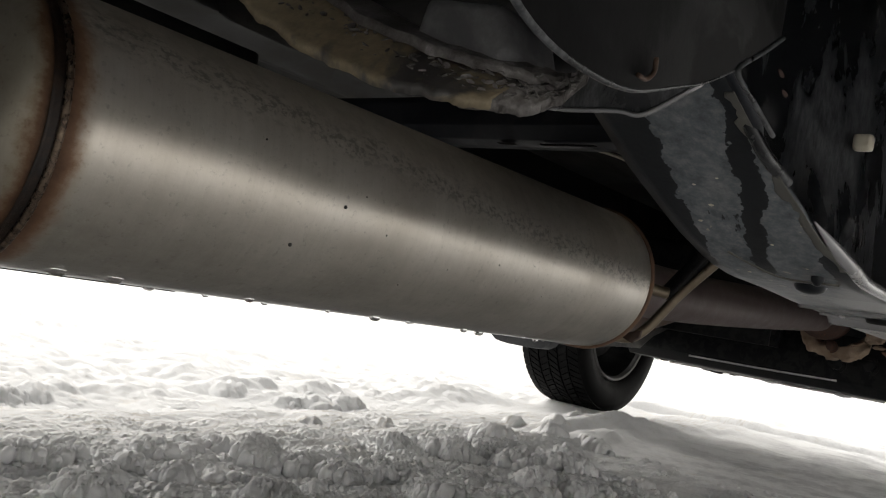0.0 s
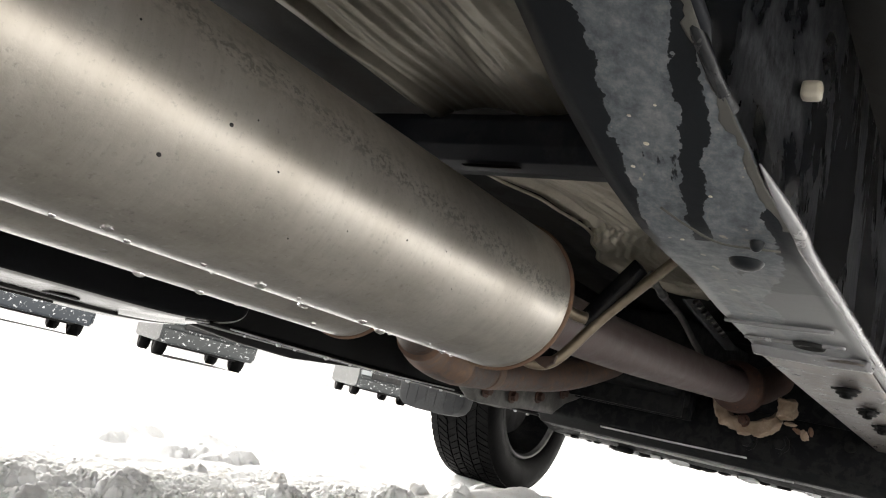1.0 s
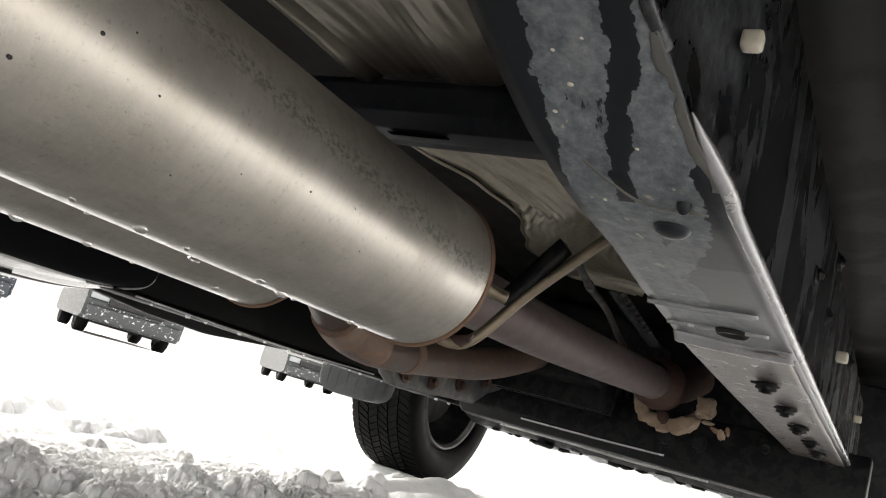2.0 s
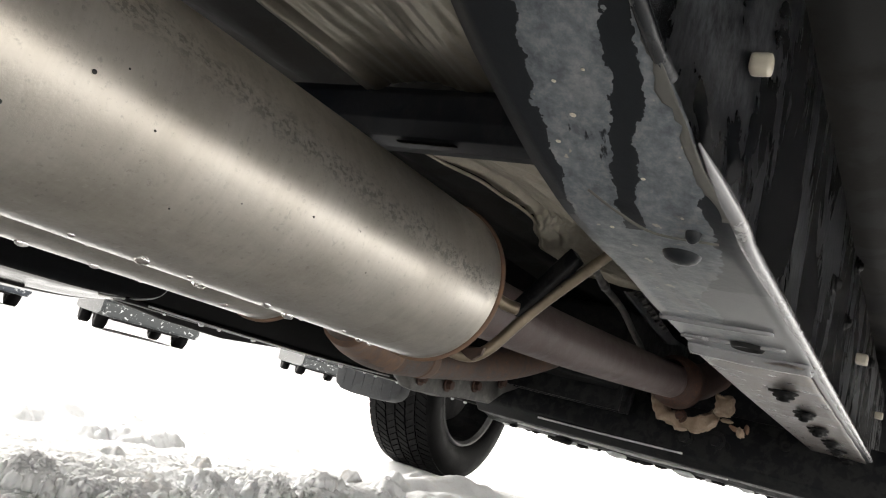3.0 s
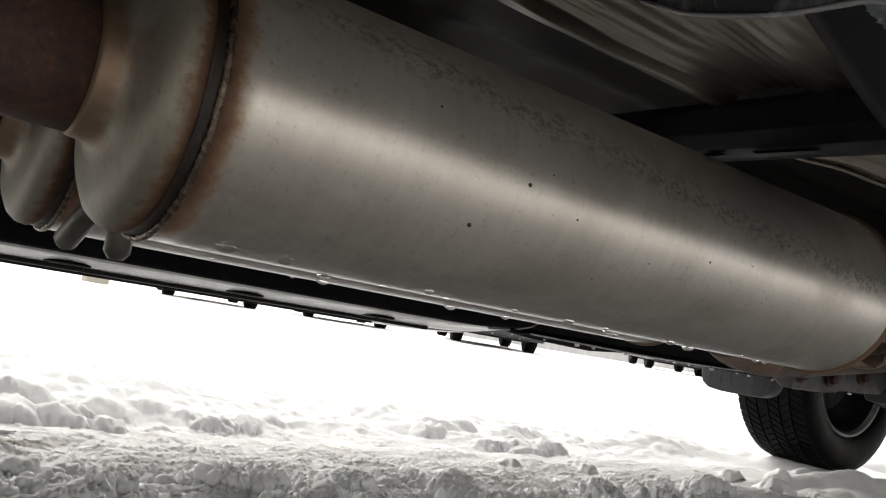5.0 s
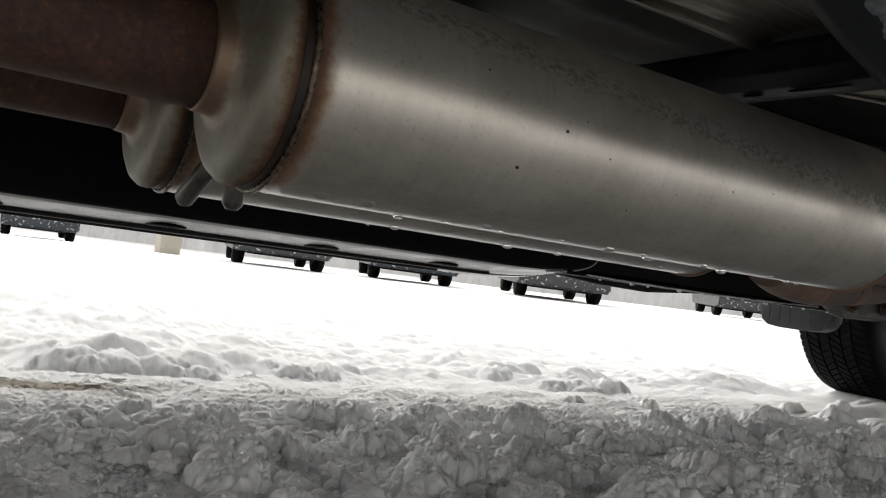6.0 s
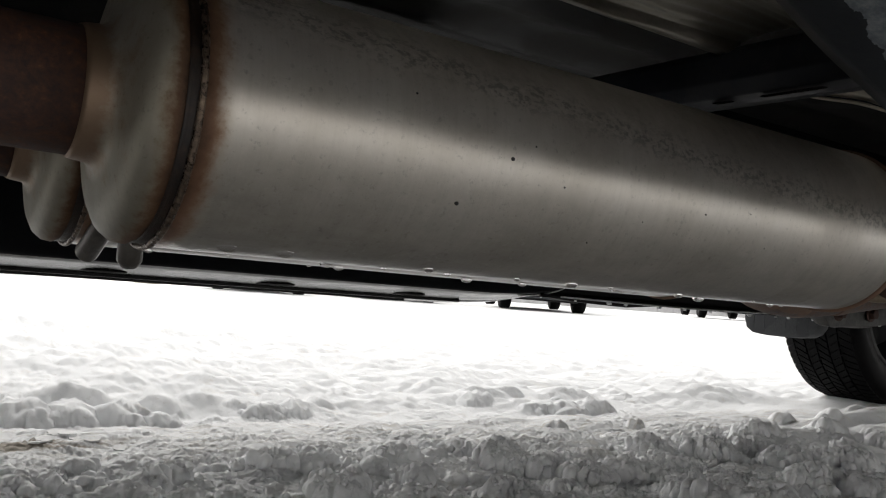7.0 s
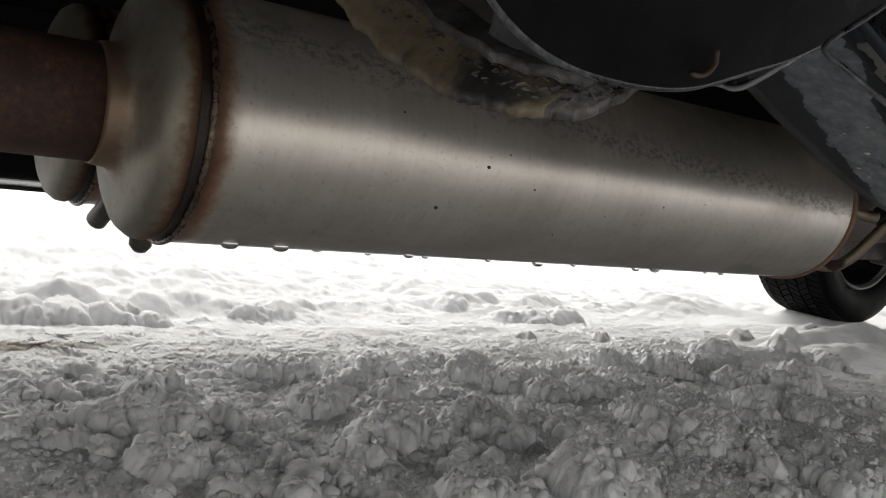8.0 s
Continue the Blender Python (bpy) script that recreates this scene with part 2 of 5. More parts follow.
def snow_paint(name, base, tint):
    """Granular snow: tiny grains and crumbs in the relief, faintly soiled in patches."""
    m, n, l, b = mat(name, base, 0.75)
    b.inputs["Specular IOR Level"].default_value = 0.2
    v = coords(n, l)
    big = noise_of(n, l, v, 2.2, 6, 0.6)
    c = ramp(n, l, big, [(0.35, base), (0.62, base), (0.8, tint)])
    grit = noise_of(n, l, v, 70.0, 6, 0.7)
    c = mix(n, l, ramp(n, l, grit, [(0.58, 0.0), (0.74, 0.5)]), c, tuple(0.62 * q for q in tint))
    soil = noise_of(n, l, v, 17.0, 5, 0.6)
    c = mix(n, l, ramp(n, l, soil, [(0.60, 0.0), (0.75, 0.35)]), c, (0.62, 0.55, 0.46))
    x, y, z = axes(n, l)
    if name == "crumbled_snow":
        e = maths(n, l, "ADD", maths(n, l, "POWER", maths(n, l, "MULTIPLY", maths(n, l, "SUBTRACT", x, 0.03), 4.6), 2.0),
                  maths(n, l, "POWER", maths(n, l, "MULTIPLY", maths(n, l, "SUBTRACT", y, 0.865), 24.0), 2.0))
        e = maths(n, l, "ADD", e, maths(n, l, "MULTIPLY_ADD", noise_of(n, l, coords(n, l, (1, 2.5, 1)), 22.0, 6, 0.7), 3.0, -1.5))
        c = mix(n, l, ramp(n, l, e, [(0.35, 0.9), (0.8, 0.0)]), c, (0.27, 0.235, 0.185))
        streak = noise_of(n, l, coords(n, l, (1.2, 9, 1)), 9.0, 6, 0.65)
        lane = ramp(n, l, maths(n, l, "ABSOLUTE", maths(n, l, "MULTIPLY", maths(n, l, "SUBTRACT", y, 0.88), 6.0)), [(0.55, 1.0), (1.0, 0.0)])
        c = mix(n, l, maths(n, l, "MULTIPLY", lane, ramp(n, l, streak, [(0.50, 0.0), (0.70, 0.55)])), c, (0.52, 0.47, 0.40))
        # Greyer patches at smaller y, fading out towards the wheel track.
        grey_noise = noise_of(n, l, v, 9.0, 6, 0.65)
        edge = ramp(n, l, maths(n, l, "ADD", y, maths(n, l, "MULTIPLY", grey_noise, 0.4)), [(0.55, 1.0), (0.98, 0.0)])
        c = mix(n, l, maths(n, l, "MULTIPLY", edge, ramp(n, l, grey_noise, [(0.38, 1.0), (0.56, 0.0)])), c, (0.59, 0.60, 0.625))
    l.new(c, b.inputs["Base Color"])
    cells = n.new("ShaderNodeTexVoronoi")
    cells.feature = "SMOOTH_F1"
    cells.inputs["Scale"].default_value = 480.0
    l.new(mix(n, l, 0.25, v, n_vec(n, l, v)), cells.inputs["Vector"])
    h = maths(n, l, "MULTIPLY_ADD", cells.outputs["Distance"], -0.8, maths(n, l, "MULTIPLY", noise_of(n, l, v, 260.0, 6, 0.75), 1.8))
    h = maths(n, l, "MULTIPLY_ADD", noise_of(n, l, v, 110.0, 5, 0.7), 1.2, h)
    bump(n, l, b, h, 0.5, 0.0013)
    return m


def n_vec(n, l, v):
    t = n.new("ShaderNodeTexNoise")
    t.inputs["Scale"].default_value, t.inputs["Detail"].default_value = 60.0, 3
    l.new(v, t.inputs["Vector"])
    return t.outputs[1]


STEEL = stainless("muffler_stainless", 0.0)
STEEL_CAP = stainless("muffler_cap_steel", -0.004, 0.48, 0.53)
BURNT = rusty("burnt_scale", (0.006, 0.005, 0.0045), (0.07, 0.036, 0.02), 0.42, 0.2, 200)
WELD = rusty("weld_bead", (0.06, 0.043, 0.034), (0.33, 0.25, 0.18), 0.32, 0.8, 200)
RUST_PIPE = rusty("oxidised_pipe", (0.024, 0.012, 0.011), (0.17, 0.074, 0.038), 0.75, 0.1, 230)
BROWN_PIPE = rusty("heat_browned_pipe", (0.075, 0.053, 0.050), (0.125, 0.09, 0.083), 0.6, 0.15, 36)
CROSS_PIPE = rusty("rust_flecked_pipe", (0.040, 0.030, 0.028), (0.22, 0.115, 0.06), 0.6, 0.2, 60)
STUB = rusty("grey_hanger_rod", (0.055, 0.05, 0.045), (0.19, 0.17, 0.145), 0.4, 0.5, 60)
RUST_ELBOW = rusty("rusted_elbow", (0.10, 0.065, 0.05), (0.34, 0.19, 0.10), 0.7, 0.1, 55)
# Pale edge colour; along the guard's front it stands for a reflection.
BRIGHT_EDGE = rusty("bright_edge_line", (0.45, 0.45, 0.45), (0.75, 0.74, 0.72), 0.35, 0.2, 25)
ORANGE_RUST = rusty("orange_rust", (0.14, 0.085, 0.06), (0.30, 0.16, 0.08), 0.8, 0.1, 70)
TAN_STEEL = rusty("tan_hanger_steel", (0.17, 0.135, 0.095), (0.34, 0.285, 0.21), 0.4, 0.6, 50)
PALE_RUST = rusty("pale_corroded_flange", (0.22, 0.15, 0.10), (0.50, 0.42, 0.33), 0.75, 0.1, 55)
BLACK = painted("black_chassis_paint", (0.011, 0.011, 0.012), 0.5, (0.030, 0.029, 0.028), 0.5)
SOOT = painted("sooty_black_plate", (0.0045, 0.0045, 0.005), 0.5, (0.011, 0.011, 0.011), 0.5, 14.0, 0.1)
BEAM_PAINT = painted("cross_member_paint", (0.011, 0.013, 0.018), 0.36, (0.030, 0.032, 0.037), 0.5, 9.0, 0.2)
MATT_BLACK = painted("matt_black_coat", (0.006, 0.0065, 0.008), 0.6, (0.012, 0.013, 0.015), 0.5, 12.0, 0.12)
BLACK_GLOSS = painted("black_gloss_coat", (0.004, 0.004, 0.0045), 0.17, (0.012, 0.012, 0.012), 0.4, 9.0, 0.6)
RAIL = rail_paint()
RAIL_BARE = rusty("scuffed_rail_plate", (0.06, 0.056, 0.055), (0.36, 0.30, 0.25), 0.36, 0.3, 38)
RAIL_SIDE = web_paint()
# Highlight of the rail corner put into a pale base colour.
BEAD = rusty("corner_glint", (0.32, 0.32, 0.33), (0.48, 0.47, 0.46), 0.24, 0.5, 30)
FLOOR_PAINT = painted("floor_pan_coat", (0.010, 0.010, 0.010), 0.6, (0.026, 0.024, 0.021), 0.6, 7.0)
# Two copies of one aluminium; brightness put into the colour, front lighter than rear.
SHIELD_BRIGHT = stainless("lighter_shield_aluminium", None, 0.30, 0.8)
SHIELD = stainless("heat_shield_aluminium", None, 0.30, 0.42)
PLASTIC = painted("grey_flap_plastic", (0.026, 0.028, 0.031), 0.5, (0.055, 0.057, 0.06), 0.6, 14.0)
ALLOY = rusty("corroded_alloy", (0.035, 0.035, 0.034), (0.30, 0.29, 0.27), 0.55, 0.3, 35)
CUP = painted("mud_patched_steel", (0.055, 0.052, 0.05), 0.42, (0.24, 0.195, 0.125), 0.9, 16.0, 0.5)
CRUST = rusty("grey_flaking_crust", (0.035, 0.029, 0.025), (0.55, 0.53, 0.52), 0.6, 0.1, 90)
MUD_GREY = rusty("dried_grey_mud", (0.085, 0.083, 0.078), (0.20, 0.19, 0.165), 0.85, 0.0, 40)
CONCRETE = rusty("beige_concrete", (0.42, 0.39, 0.33), (0.58, 0.55, 0.48), 0.9, 0.0, 5)
BUFFER = painted("grey_rubber", (0.09, 0.09, 0.094), 0.6, (0.17, 0.17, 0.17), 0.6, 20.0)
CLIP_BLACK = painted("black_clip_plastic", (0.003, 0.003, 0.0035), 0.4, (0.012, 0.012, 0.012), 0.4, 60.0, 0.15)
CLIP = rusty("cream_nylon", (0.55, 0.50, 0.40), (0.68, 0.64, 0.54), 0.45, 0.0, 80)
RUBBER = painted("tyre_rubber", (0.003, 0.003, 0.0033), 0.5, (0.010, 0.010, 0.010), 0.4, 22.0, 0.04)
GRIMY = painted("grimy_chassis", (0.004, 0.0047, 0.006), 0.4, (0.018, 0.018, 0.018), 0.6, 40.0, 0.14)
RIM = rusty("grey_wheel_steel", (0.075, 0.075, 0.076), (0.22, 0.22, 0.22), 0.45, 0.5, 30)
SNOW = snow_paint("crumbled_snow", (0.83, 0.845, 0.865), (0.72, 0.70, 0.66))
SNOW_CHUNK = snow_paint("packed_snow_chunk", (0.83, 0.838, 0.85), (0.74, 0.71, 0.64))
ICE = snow_paint("thin_ice", (0.80, 0.81, 0.82), (0.62, 0.60, 0.56))
WATER, _n, _l, _b = mat("water_drop", (0.9, 0.9, 0.9), 0.03)
_b.inputs["Transmission Weight"].default_value, _b.inputs["IOR"].default_value = 1.0, 1.33
# Near-black that stands for the shade inside holes, slots, recesses and channels.
SLOT_BLACK, _n, _l, _b = mat("hole_shade_black", (0.004, 0.004, 0.004), 0.9)
TAR, _n, _l, _b = mat("tar_speck", (0.01, 0.009, 0.008), 0.5)


# ---- mesh helpers ----
def put(name, bm, material, smooth=True):
    me = bpy.data.meshes.new(name)
    bmesh.ops.recalc_face_normals(bm, faces=bm.faces)
    for f in bm.faces:
        f.smooth = smooth
    bm.to_mesh(me)
    bm.free()
    me.materials.append(material)
    return new(name, me)


def part(name, bm, material, parent, label="", smooth=True):
    ob = put(name, bm, material, smooth)
    ob.parent = parent
    if label:
        tagged(ob, label)
    return ob


def thing(name, at=(0, 0, 0)):
    ob = new(name)
    ob.empty_display_size = 0.05
    ob.location = at
    return ob


def lathe(profile, seg=72, axis="x", close=False):
    """A surface of revolution of (along, radius) pairs."""
    bm = bmesh.new()
    rings = []
    for a, r in profile:
        ring = []
        for k in range(seg):
            c, s = math.cos(2 * math.pi * k / seg), math.sin(2 * math.pi * k / seg)
            p = (a, r * c, r * s) if axis == "x" else ((r * c, a, r * s) if axis == "y" else (r * c, r * s, a))
            ring.append(bm.verts.new(p))
        rings.append(ring)
    for p, q in zip(rings, rings[1:]):
        for k in range(seg):
            bm.faces.new((p[k], p[(k + 1) % seg], q[(k + 1) % seg], q[k]))
    if close:
        bm.faces.new(rings[0])
        bm.faces.new(rings[-1])
    return bm


def smooth_path(pts, steps=8):
    pts = [Vector(p) for p in pts]
    out = []
    ext = [2 * pts[0] - pts[1], *pts, 2 * pts[-1] - pts[-2]]
    for k in range(len(pts) - 1):
        p0, p1, p2, p3 = ext[k:k + 4]
        for s in range(steps):
            t = s / steps
            out.append(0.5 * ((2 * p1) + (p2 - p0) * t + (2 * p0 - 5 * p1 + 4 * p2 - p3) * t * t + (3 * p1 - p0 - 3 * p2 + p3) * t ** 3))
    out.append(pts[-1])
    return out


def tube(pts, r, seg=20, steps=8, bm=None, radii=None):
    """A capped round bar or pipe along a smoothed line."""
    bm = bm or bmesh.new()
    line = smooth_path(pts, steps) if steps > 1 else [Vector(p) for p in pts]
    side = None
    rings = []
    for k, p in enumerate(line):
        d = (line[min(k + 1, len(line) - 1)] - line[max(k - 1, 0)]).normalized()
        if side is None:
            side = d.orthogonal().normalized()
        side = (side - d * side.dot(d)).normalized()
        up = d.cross(side)
        rr = r if radii is None else radii(k / (len(line) - 1))
        rings.append([bm.verts.new(p + rr * (math.cos(a) * side + math.sin(a) * up)) for a in (2 * math.pi * j / seg for j in range(seg))])
    for p, q in zip(rings, rings[1:]):
        for k in range(seg):
            bm.faces.new((p[k], p[(k + 1) % seg], q[(k + 1) % seg], q[k]))
    for ring, sgn in ((rings[0], -1), (rings[-1], 1)):
        bm.faces.new(ring)
    return bm


def box(x0, x1, y0, y1, z0, z1, bevel=0.004, bm=None, seg=2):
    b2 = bmesh.new()
    bmesh.ops.create_cube(b2, size=1.0)
    for v in b2.verts:
        v.co = Vector(((x0 + x1) / 2 + v.co.x * (x1 - x0), (y0 + y1) / 2 + v.co.y * (y1 - y0), (z0 + z1) / 2 + v.co.z * (z1 - z0)))
    if bevel:
        bmesh.ops.bevel(b2, geom=b2.edges[:], offset=bevel, segments=seg, profile=0.6, affect="EDGES")
    if bm is None:
        return b2
    me = bpy.data.meshes.new("tmp")
    b2.to_mesh(me)
    b2.free()
    bm.from_mesh(me)
    bpy.data.meshes.remove(me)
    return bm


def prism(outline, axis, a0, a1, bevel=0.0):
    """A closed outline of (u, v) pulled along an axis: x takes (y, z), y takes (x, z), z takes (x, y)."""
    bm = bmesh.new()
    place = {"x": lambda u, v, a: (a, u, v), "y": lambda u, v, a: (u, a, v), "z": lambda u, v, a: (u, v, a)}[axis]
    lo = [bm.verts.new(place(u, v, a0)) for u, v in outline]
    hi = [bm.verts.new(place(u, v, a1)) for u, v in outline]
    n = len(outline)
    bm.faces.new(lo)
    bm.faces.new(hi[::-1])
    for k in range(n):
        bm.faces.new((lo[k], hi[k], hi[(k + 1) % n], lo[(k + 1) % n]))
    bmesh.ops.recalc_face_normals(bm, faces=bm.faces)
    if bevel:
        bmesh.ops.bevel(bm, geom=bm.edges[:], offset=bevel, segments=2, profile=0.6, affect="EDGES")
    return bm


def sheet(fn, nu, nv, thick):
    """A curved plate: fn(u, v) with u, v in 0..1 gives its lower face; it has a thickness upwards."""
    bm = bmesh.new()
    lo = [[bm.verts.new(fn(i / nu, j / nv)) for j in range(nv + 1)] for i in range(nu + 1)]
    hi = [[bm.verts.new(Vector(fn(i / nu, j / nv)) + Vector((0, 0, thick))) for j in range(nv + 1)] for i in range(nu + 1)]
    for i in range(nu):
        for j in range(nv):
            bm.faces.new((lo[i][j], lo[i][j + 1], lo[i + 1][j + 1], lo[i + 1][j]))
            bm.faces.new((hi[i][j], hi[i + 1][j], hi[i + 1][j + 1], hi[i][j + 1]))
    for i in range(nu):
        for j in (0, nv):
            bm.faces.new((lo[i][j], lo[i + 1][j], hi[i + 1][j], hi[i][j]))
    for j in range(nv):
        for i in (0, nu):
            bm.faces.new((lo[i][j], lo[i][j + 1], hi[i][j + 1], hi[i][j]))
    return bm


def bolt(at, axis, r, h, material, parent):
    """A hexagon head with a washer."""
    bm = lathe([(0, r * 1.5), (h * 0.25, r * 1.5), (h * 0.25, r * 0.1)], 20, axis)
    b2 = lathe([(h * 0.2, r * 1.05), (h, r), (h * 1.05, r * 0.7), (h * 1.05, 0.0005)], 6, axis)
    me = bpy.data.meshes.new("tmp")
    b2.to_mesh(me)
    b2.free()
    bm.from_mesh(me)
    bpy.data.meshes.remove(me)
    bmesh.ops.translate(bm, vec=at, verts=bm.verts)
    return part("bolt", bm, material, parent, smooth=False)


def roughen(bm, amount, freq, cuts=3):
    """Corroded or lumpy skin: cuts the faces finer and pushes the points about."""
    bmesh.ops.triangulate(bm, faces=bm.faces[:])
    bmesh.ops.subdivide_edges(bm, edges=bm.edges[:], cuts=cuts, use_grid_fill=True)
    bm.normal_update()
    for v in bm.verts:
        v.co += v.normal * amount * (noise.noise(v.co * freq) + 0.5 * noise.noise(v.co * freq * 2.7))


# ---- the ground ----
AXIS_Z = 0.346


def grid_noise(x, y, cell, seed):
    """Smooth value noise on a lattice."""
    rs = np.random.RandomState(seed)
    tab = rs.rand(256, 256)
    gx, gy = x / cell, y / cell
    ix, iy = np.floor(gx).astype(int), np.floor(gy).astype(int)
    fx, fy = gx - ix, gy - iy
    fx, fy = fx * fx * (3 - 2 * fx), fy * fy * (3 - 2 * fy)
    t = lambda a, b: tab[a % 256, b % 256]
    return (t(ix, iy) * (1 - fx) + t(ix + 1, iy) * fx) * (1 - fy) + (t(ix, iy + 1) * (1 - fx) + t(ix + 1, iy + 1) * fx) * fy


def knobs(x, y, cell, seed):
    """Round domes packed side by side with sharp creases between them, of uneven size, 0 to 1."""
    rs = np.random.RandomState(seed)
    px, py, pr, ph = (rs.rand(256, 256) for _ in range(4))
    ix, iy = np.floor(x / cell).astype(int), np.floor(y / cell).astype(int)
    best = np.zeros_like(x)
    for dx in (-1, 0, 1):
        for dy in (-1, 0, 1):
            a, b = (ix + dx) % 256, (iy + dy) % 256
            cx, cy = (ix + dx + px[a, b]) * cell, (iy + dy + py[a, b]) * cell
            r = cell * (0.36 + 0.46 * pr[a, b])
            q = np.sqrt(np.clip(1 - ((x - cx) ** 2 + (y - cy) ** 2) / r ** 2, 0, 1))
            best = np.maximum(best, (0.25 + 0.75 * ph[a, b] ** 1.5) * q)
    return best


def track(x, y):
    """1 in the packed wheel track that runs along the far side, 0 outside."""
    c = 0.865 + 0.02 * np.sin(x * 1.3)
    return np.clip(1.5 - 1.5 * ((y - c) / 0.165) ** 2, 0, 1) * np.clip(0.85 + 1.2 * gradient_noise(x, y, 0.11, 5), 0.3, 1)


BANKS = [(0.30, 1.20, 0.11, 0.06, 0.032), (0.40, 1.18, 0.05, 0.05, 0.022), (0.16, 1.2, 0.1, 0.06, 0.028), (0.55, 1.22, 0.16, 0.05, 0.018), (0.82, 1.27, 0.10, 0.06, 0.025),
         (1.30, 1.29, 0.14, 0.04, 0.030), (1.5, 1.24, 0.12, 0.035, 0.022), (1.75, 1.38, 0.1, 0.06, 0.025), (0.49, 0.60, 0.06, 0.045, 0.014),
         (0.38, 0.65, 0.08, 0.035, 0.012), (0.62, 0.19, 0.07, 0.05, 0.014), (0.43, 0.18, 0.06, 0.04, 0.012), (0.47, 0.36, 0.08, 0.04, 0.012), (0.25, 0.48, 0.10, 0.04, 0.012), (0.92, 0.64, 0.18, 0.03, 0.022),
         (0.70, 0.41, 0.06, 0.03, 0.016), (1.10, 0.56, 0.05, 0.05, 0.018), (1.04, 0.27, 0.14, 0.035, 0.022), (1.5, 0.68, 0.3, 0.04, 0.022),
         (1.95, 0.66, 0.35, 0.05, 0.03), (1.5, 0.40, 0.2, 0.05, 0.022), (2.2, 0.77, 0.26, 0.05, 0.045), (2.5, 0.76, 0.2, 0.05, 0.04),
         (0.0, 0.45, 0.15, 0.05, 0.010), (2.05, 1.25, 0.3, 0.08, 0.025), (2.5, 0.7, 0.3, 0.04, 0.03)]


def gradient_noise(x, y, cell, seed, turn=0.0):
    """Perlin noise, about -0.7 to 0.7, on a lattice turned by an angle."""
    rs = np.random.RandomState(seed)
    ang = rs.rand(256, 256) * 6.28318
    gx, gy = np.cos(ang), np.sin(ang)
    c, s = math.cos(turn), math.sin(turn)
    u, v = (c * x - s * y) / cell, (s * x + c * y) / cell
    iu, iv = np.floor(u).astype(int), np.floor(v).astype(int)
    fu, fv = u - iu, v - iv

    def corner(du, dv):
        a, b = (iu + du) % 256, (iv + dv) % 256
        return gx[a, b] * (fu - du) + gy[a, b] * (fv - dv)
    su, sv = fu ** 3 * (fu * (6 * fu - 15) + 10), fv ** 3 * (fv * (6 * fv - 15) + 10)
    p, q = corner(0, 0), corner(1, 0)
    r, t = corner(0, 1), corner(1, 1)
    return (p + su * (q - p)) * (1 - sv) + (r + su * (t - r)) * sv


LEVELS = [(0.050, 0.007, 0, 31), (0.024, 0.0070, 1, 32), (0.0125, 0.0120, 1, 33), (0.0066, 0.0110, 2, 34)]


def level_height(x, y, lump, cell, amp, kind, seed):
    """One size of knobs, more of it in some patches than in others."""
    near = 1 / (1 + (np.hypot(x - 0.8, y - 0.8) / 9) ** 4)
    lane = track(x, y)
    rough = 1 - (0.9, 0.6, 0.25)[kind] * lane
    soft = np.clip((y - 1.05) / 0.15, 0, 1)
    wx = x + 0.3 * cell * gradient_noise(x, y, cell * 0.8, seed + 40, 0.2)
    wy = y + 0.3 * cell * gradient_noise(x, y, cell * 0.8, seed + 50, 0.8)
    patch = np.clip(0.45 + 1.9 * gradient_noise(x, y, 0.17 if kind == 0 else 0.075, seed + 60, 0.9), (0.0, 0.12, 0.55)[kind], 1.3)
    spread = np.maximum(0.0016 + 0.012 * np.clip(y - 0.72, 0, 60), 0.0019 + 0.014 * np.clip(x - 1.5, 0, 60))
    keep = (1 - (0.0, 0.1, 0.2)[kind] * soft) * np.clip((cell / spread - 1.0) / 1.2, 0, 1)
    bold = 0.60 + 0.28 * np.clip(lump / 0.014, 0, 1)
    return near * rough * keep * bold * patch * amp * knobs(wx, wy, cell, seed)


LANE_LUMPS = [(1.879, 0.84, 0.065), (1.801, 0.672, 0.075), (1.888, 0.581, 0.085), (1.123, 0.869, 0.05), (1.351, 0.855, 0.055), (0.13, 1.095, 0.125), (0.21, 1.09, 0.105), (0.29, 1.09, 0.10), (0.355, 1.07, 0.07),
              (0.57, 1.12, 0.08), (0.66, 1.16, 0.07), (1.17, 1.22, 0.08), (1.27, 1.11, 0.065), (1.34, 1.07, 0.10), (1.43, 1.07, 0.10), (2.0, 0.78, 0.06), (2.15, 0.82, 0.065), (2.3, 0.86, 0.06), (2.45, 0.88, 0.06)]
FRONT_LUMPS = [(0.78, 0.609, 0.08), (0.821, 0.56, 0.079), (0.857, 0.51, 0.079), (0.937, 0.503, 0.076), (0.978, 0.492, 0.062), (1.178, 0.659, 0.072), (1.304, 0.606, 0.099), (1.41, 0.605, 0.078),
               (0.895, 0.353, 0.065), (0.892, 0.28, 0.086), (0.91, 0.229, 0.094), (0.982, 0.224, 0.093), (0.938, 0.14, 0.07), (0.98, 0.122, 0.063), (0.988, 0.074, 0.066), (0.973, 0.025, 0.082),
               (1.277, 0.377, 0.08), (1.307, 0.294, 0.079), (1.398, 0.498, 0.088), (1.433, 0.438, 0.088), (1.472, 0.408, 0.088), (1.56, 0.70, 0.07), (1.65, 0.52, 0.08)]
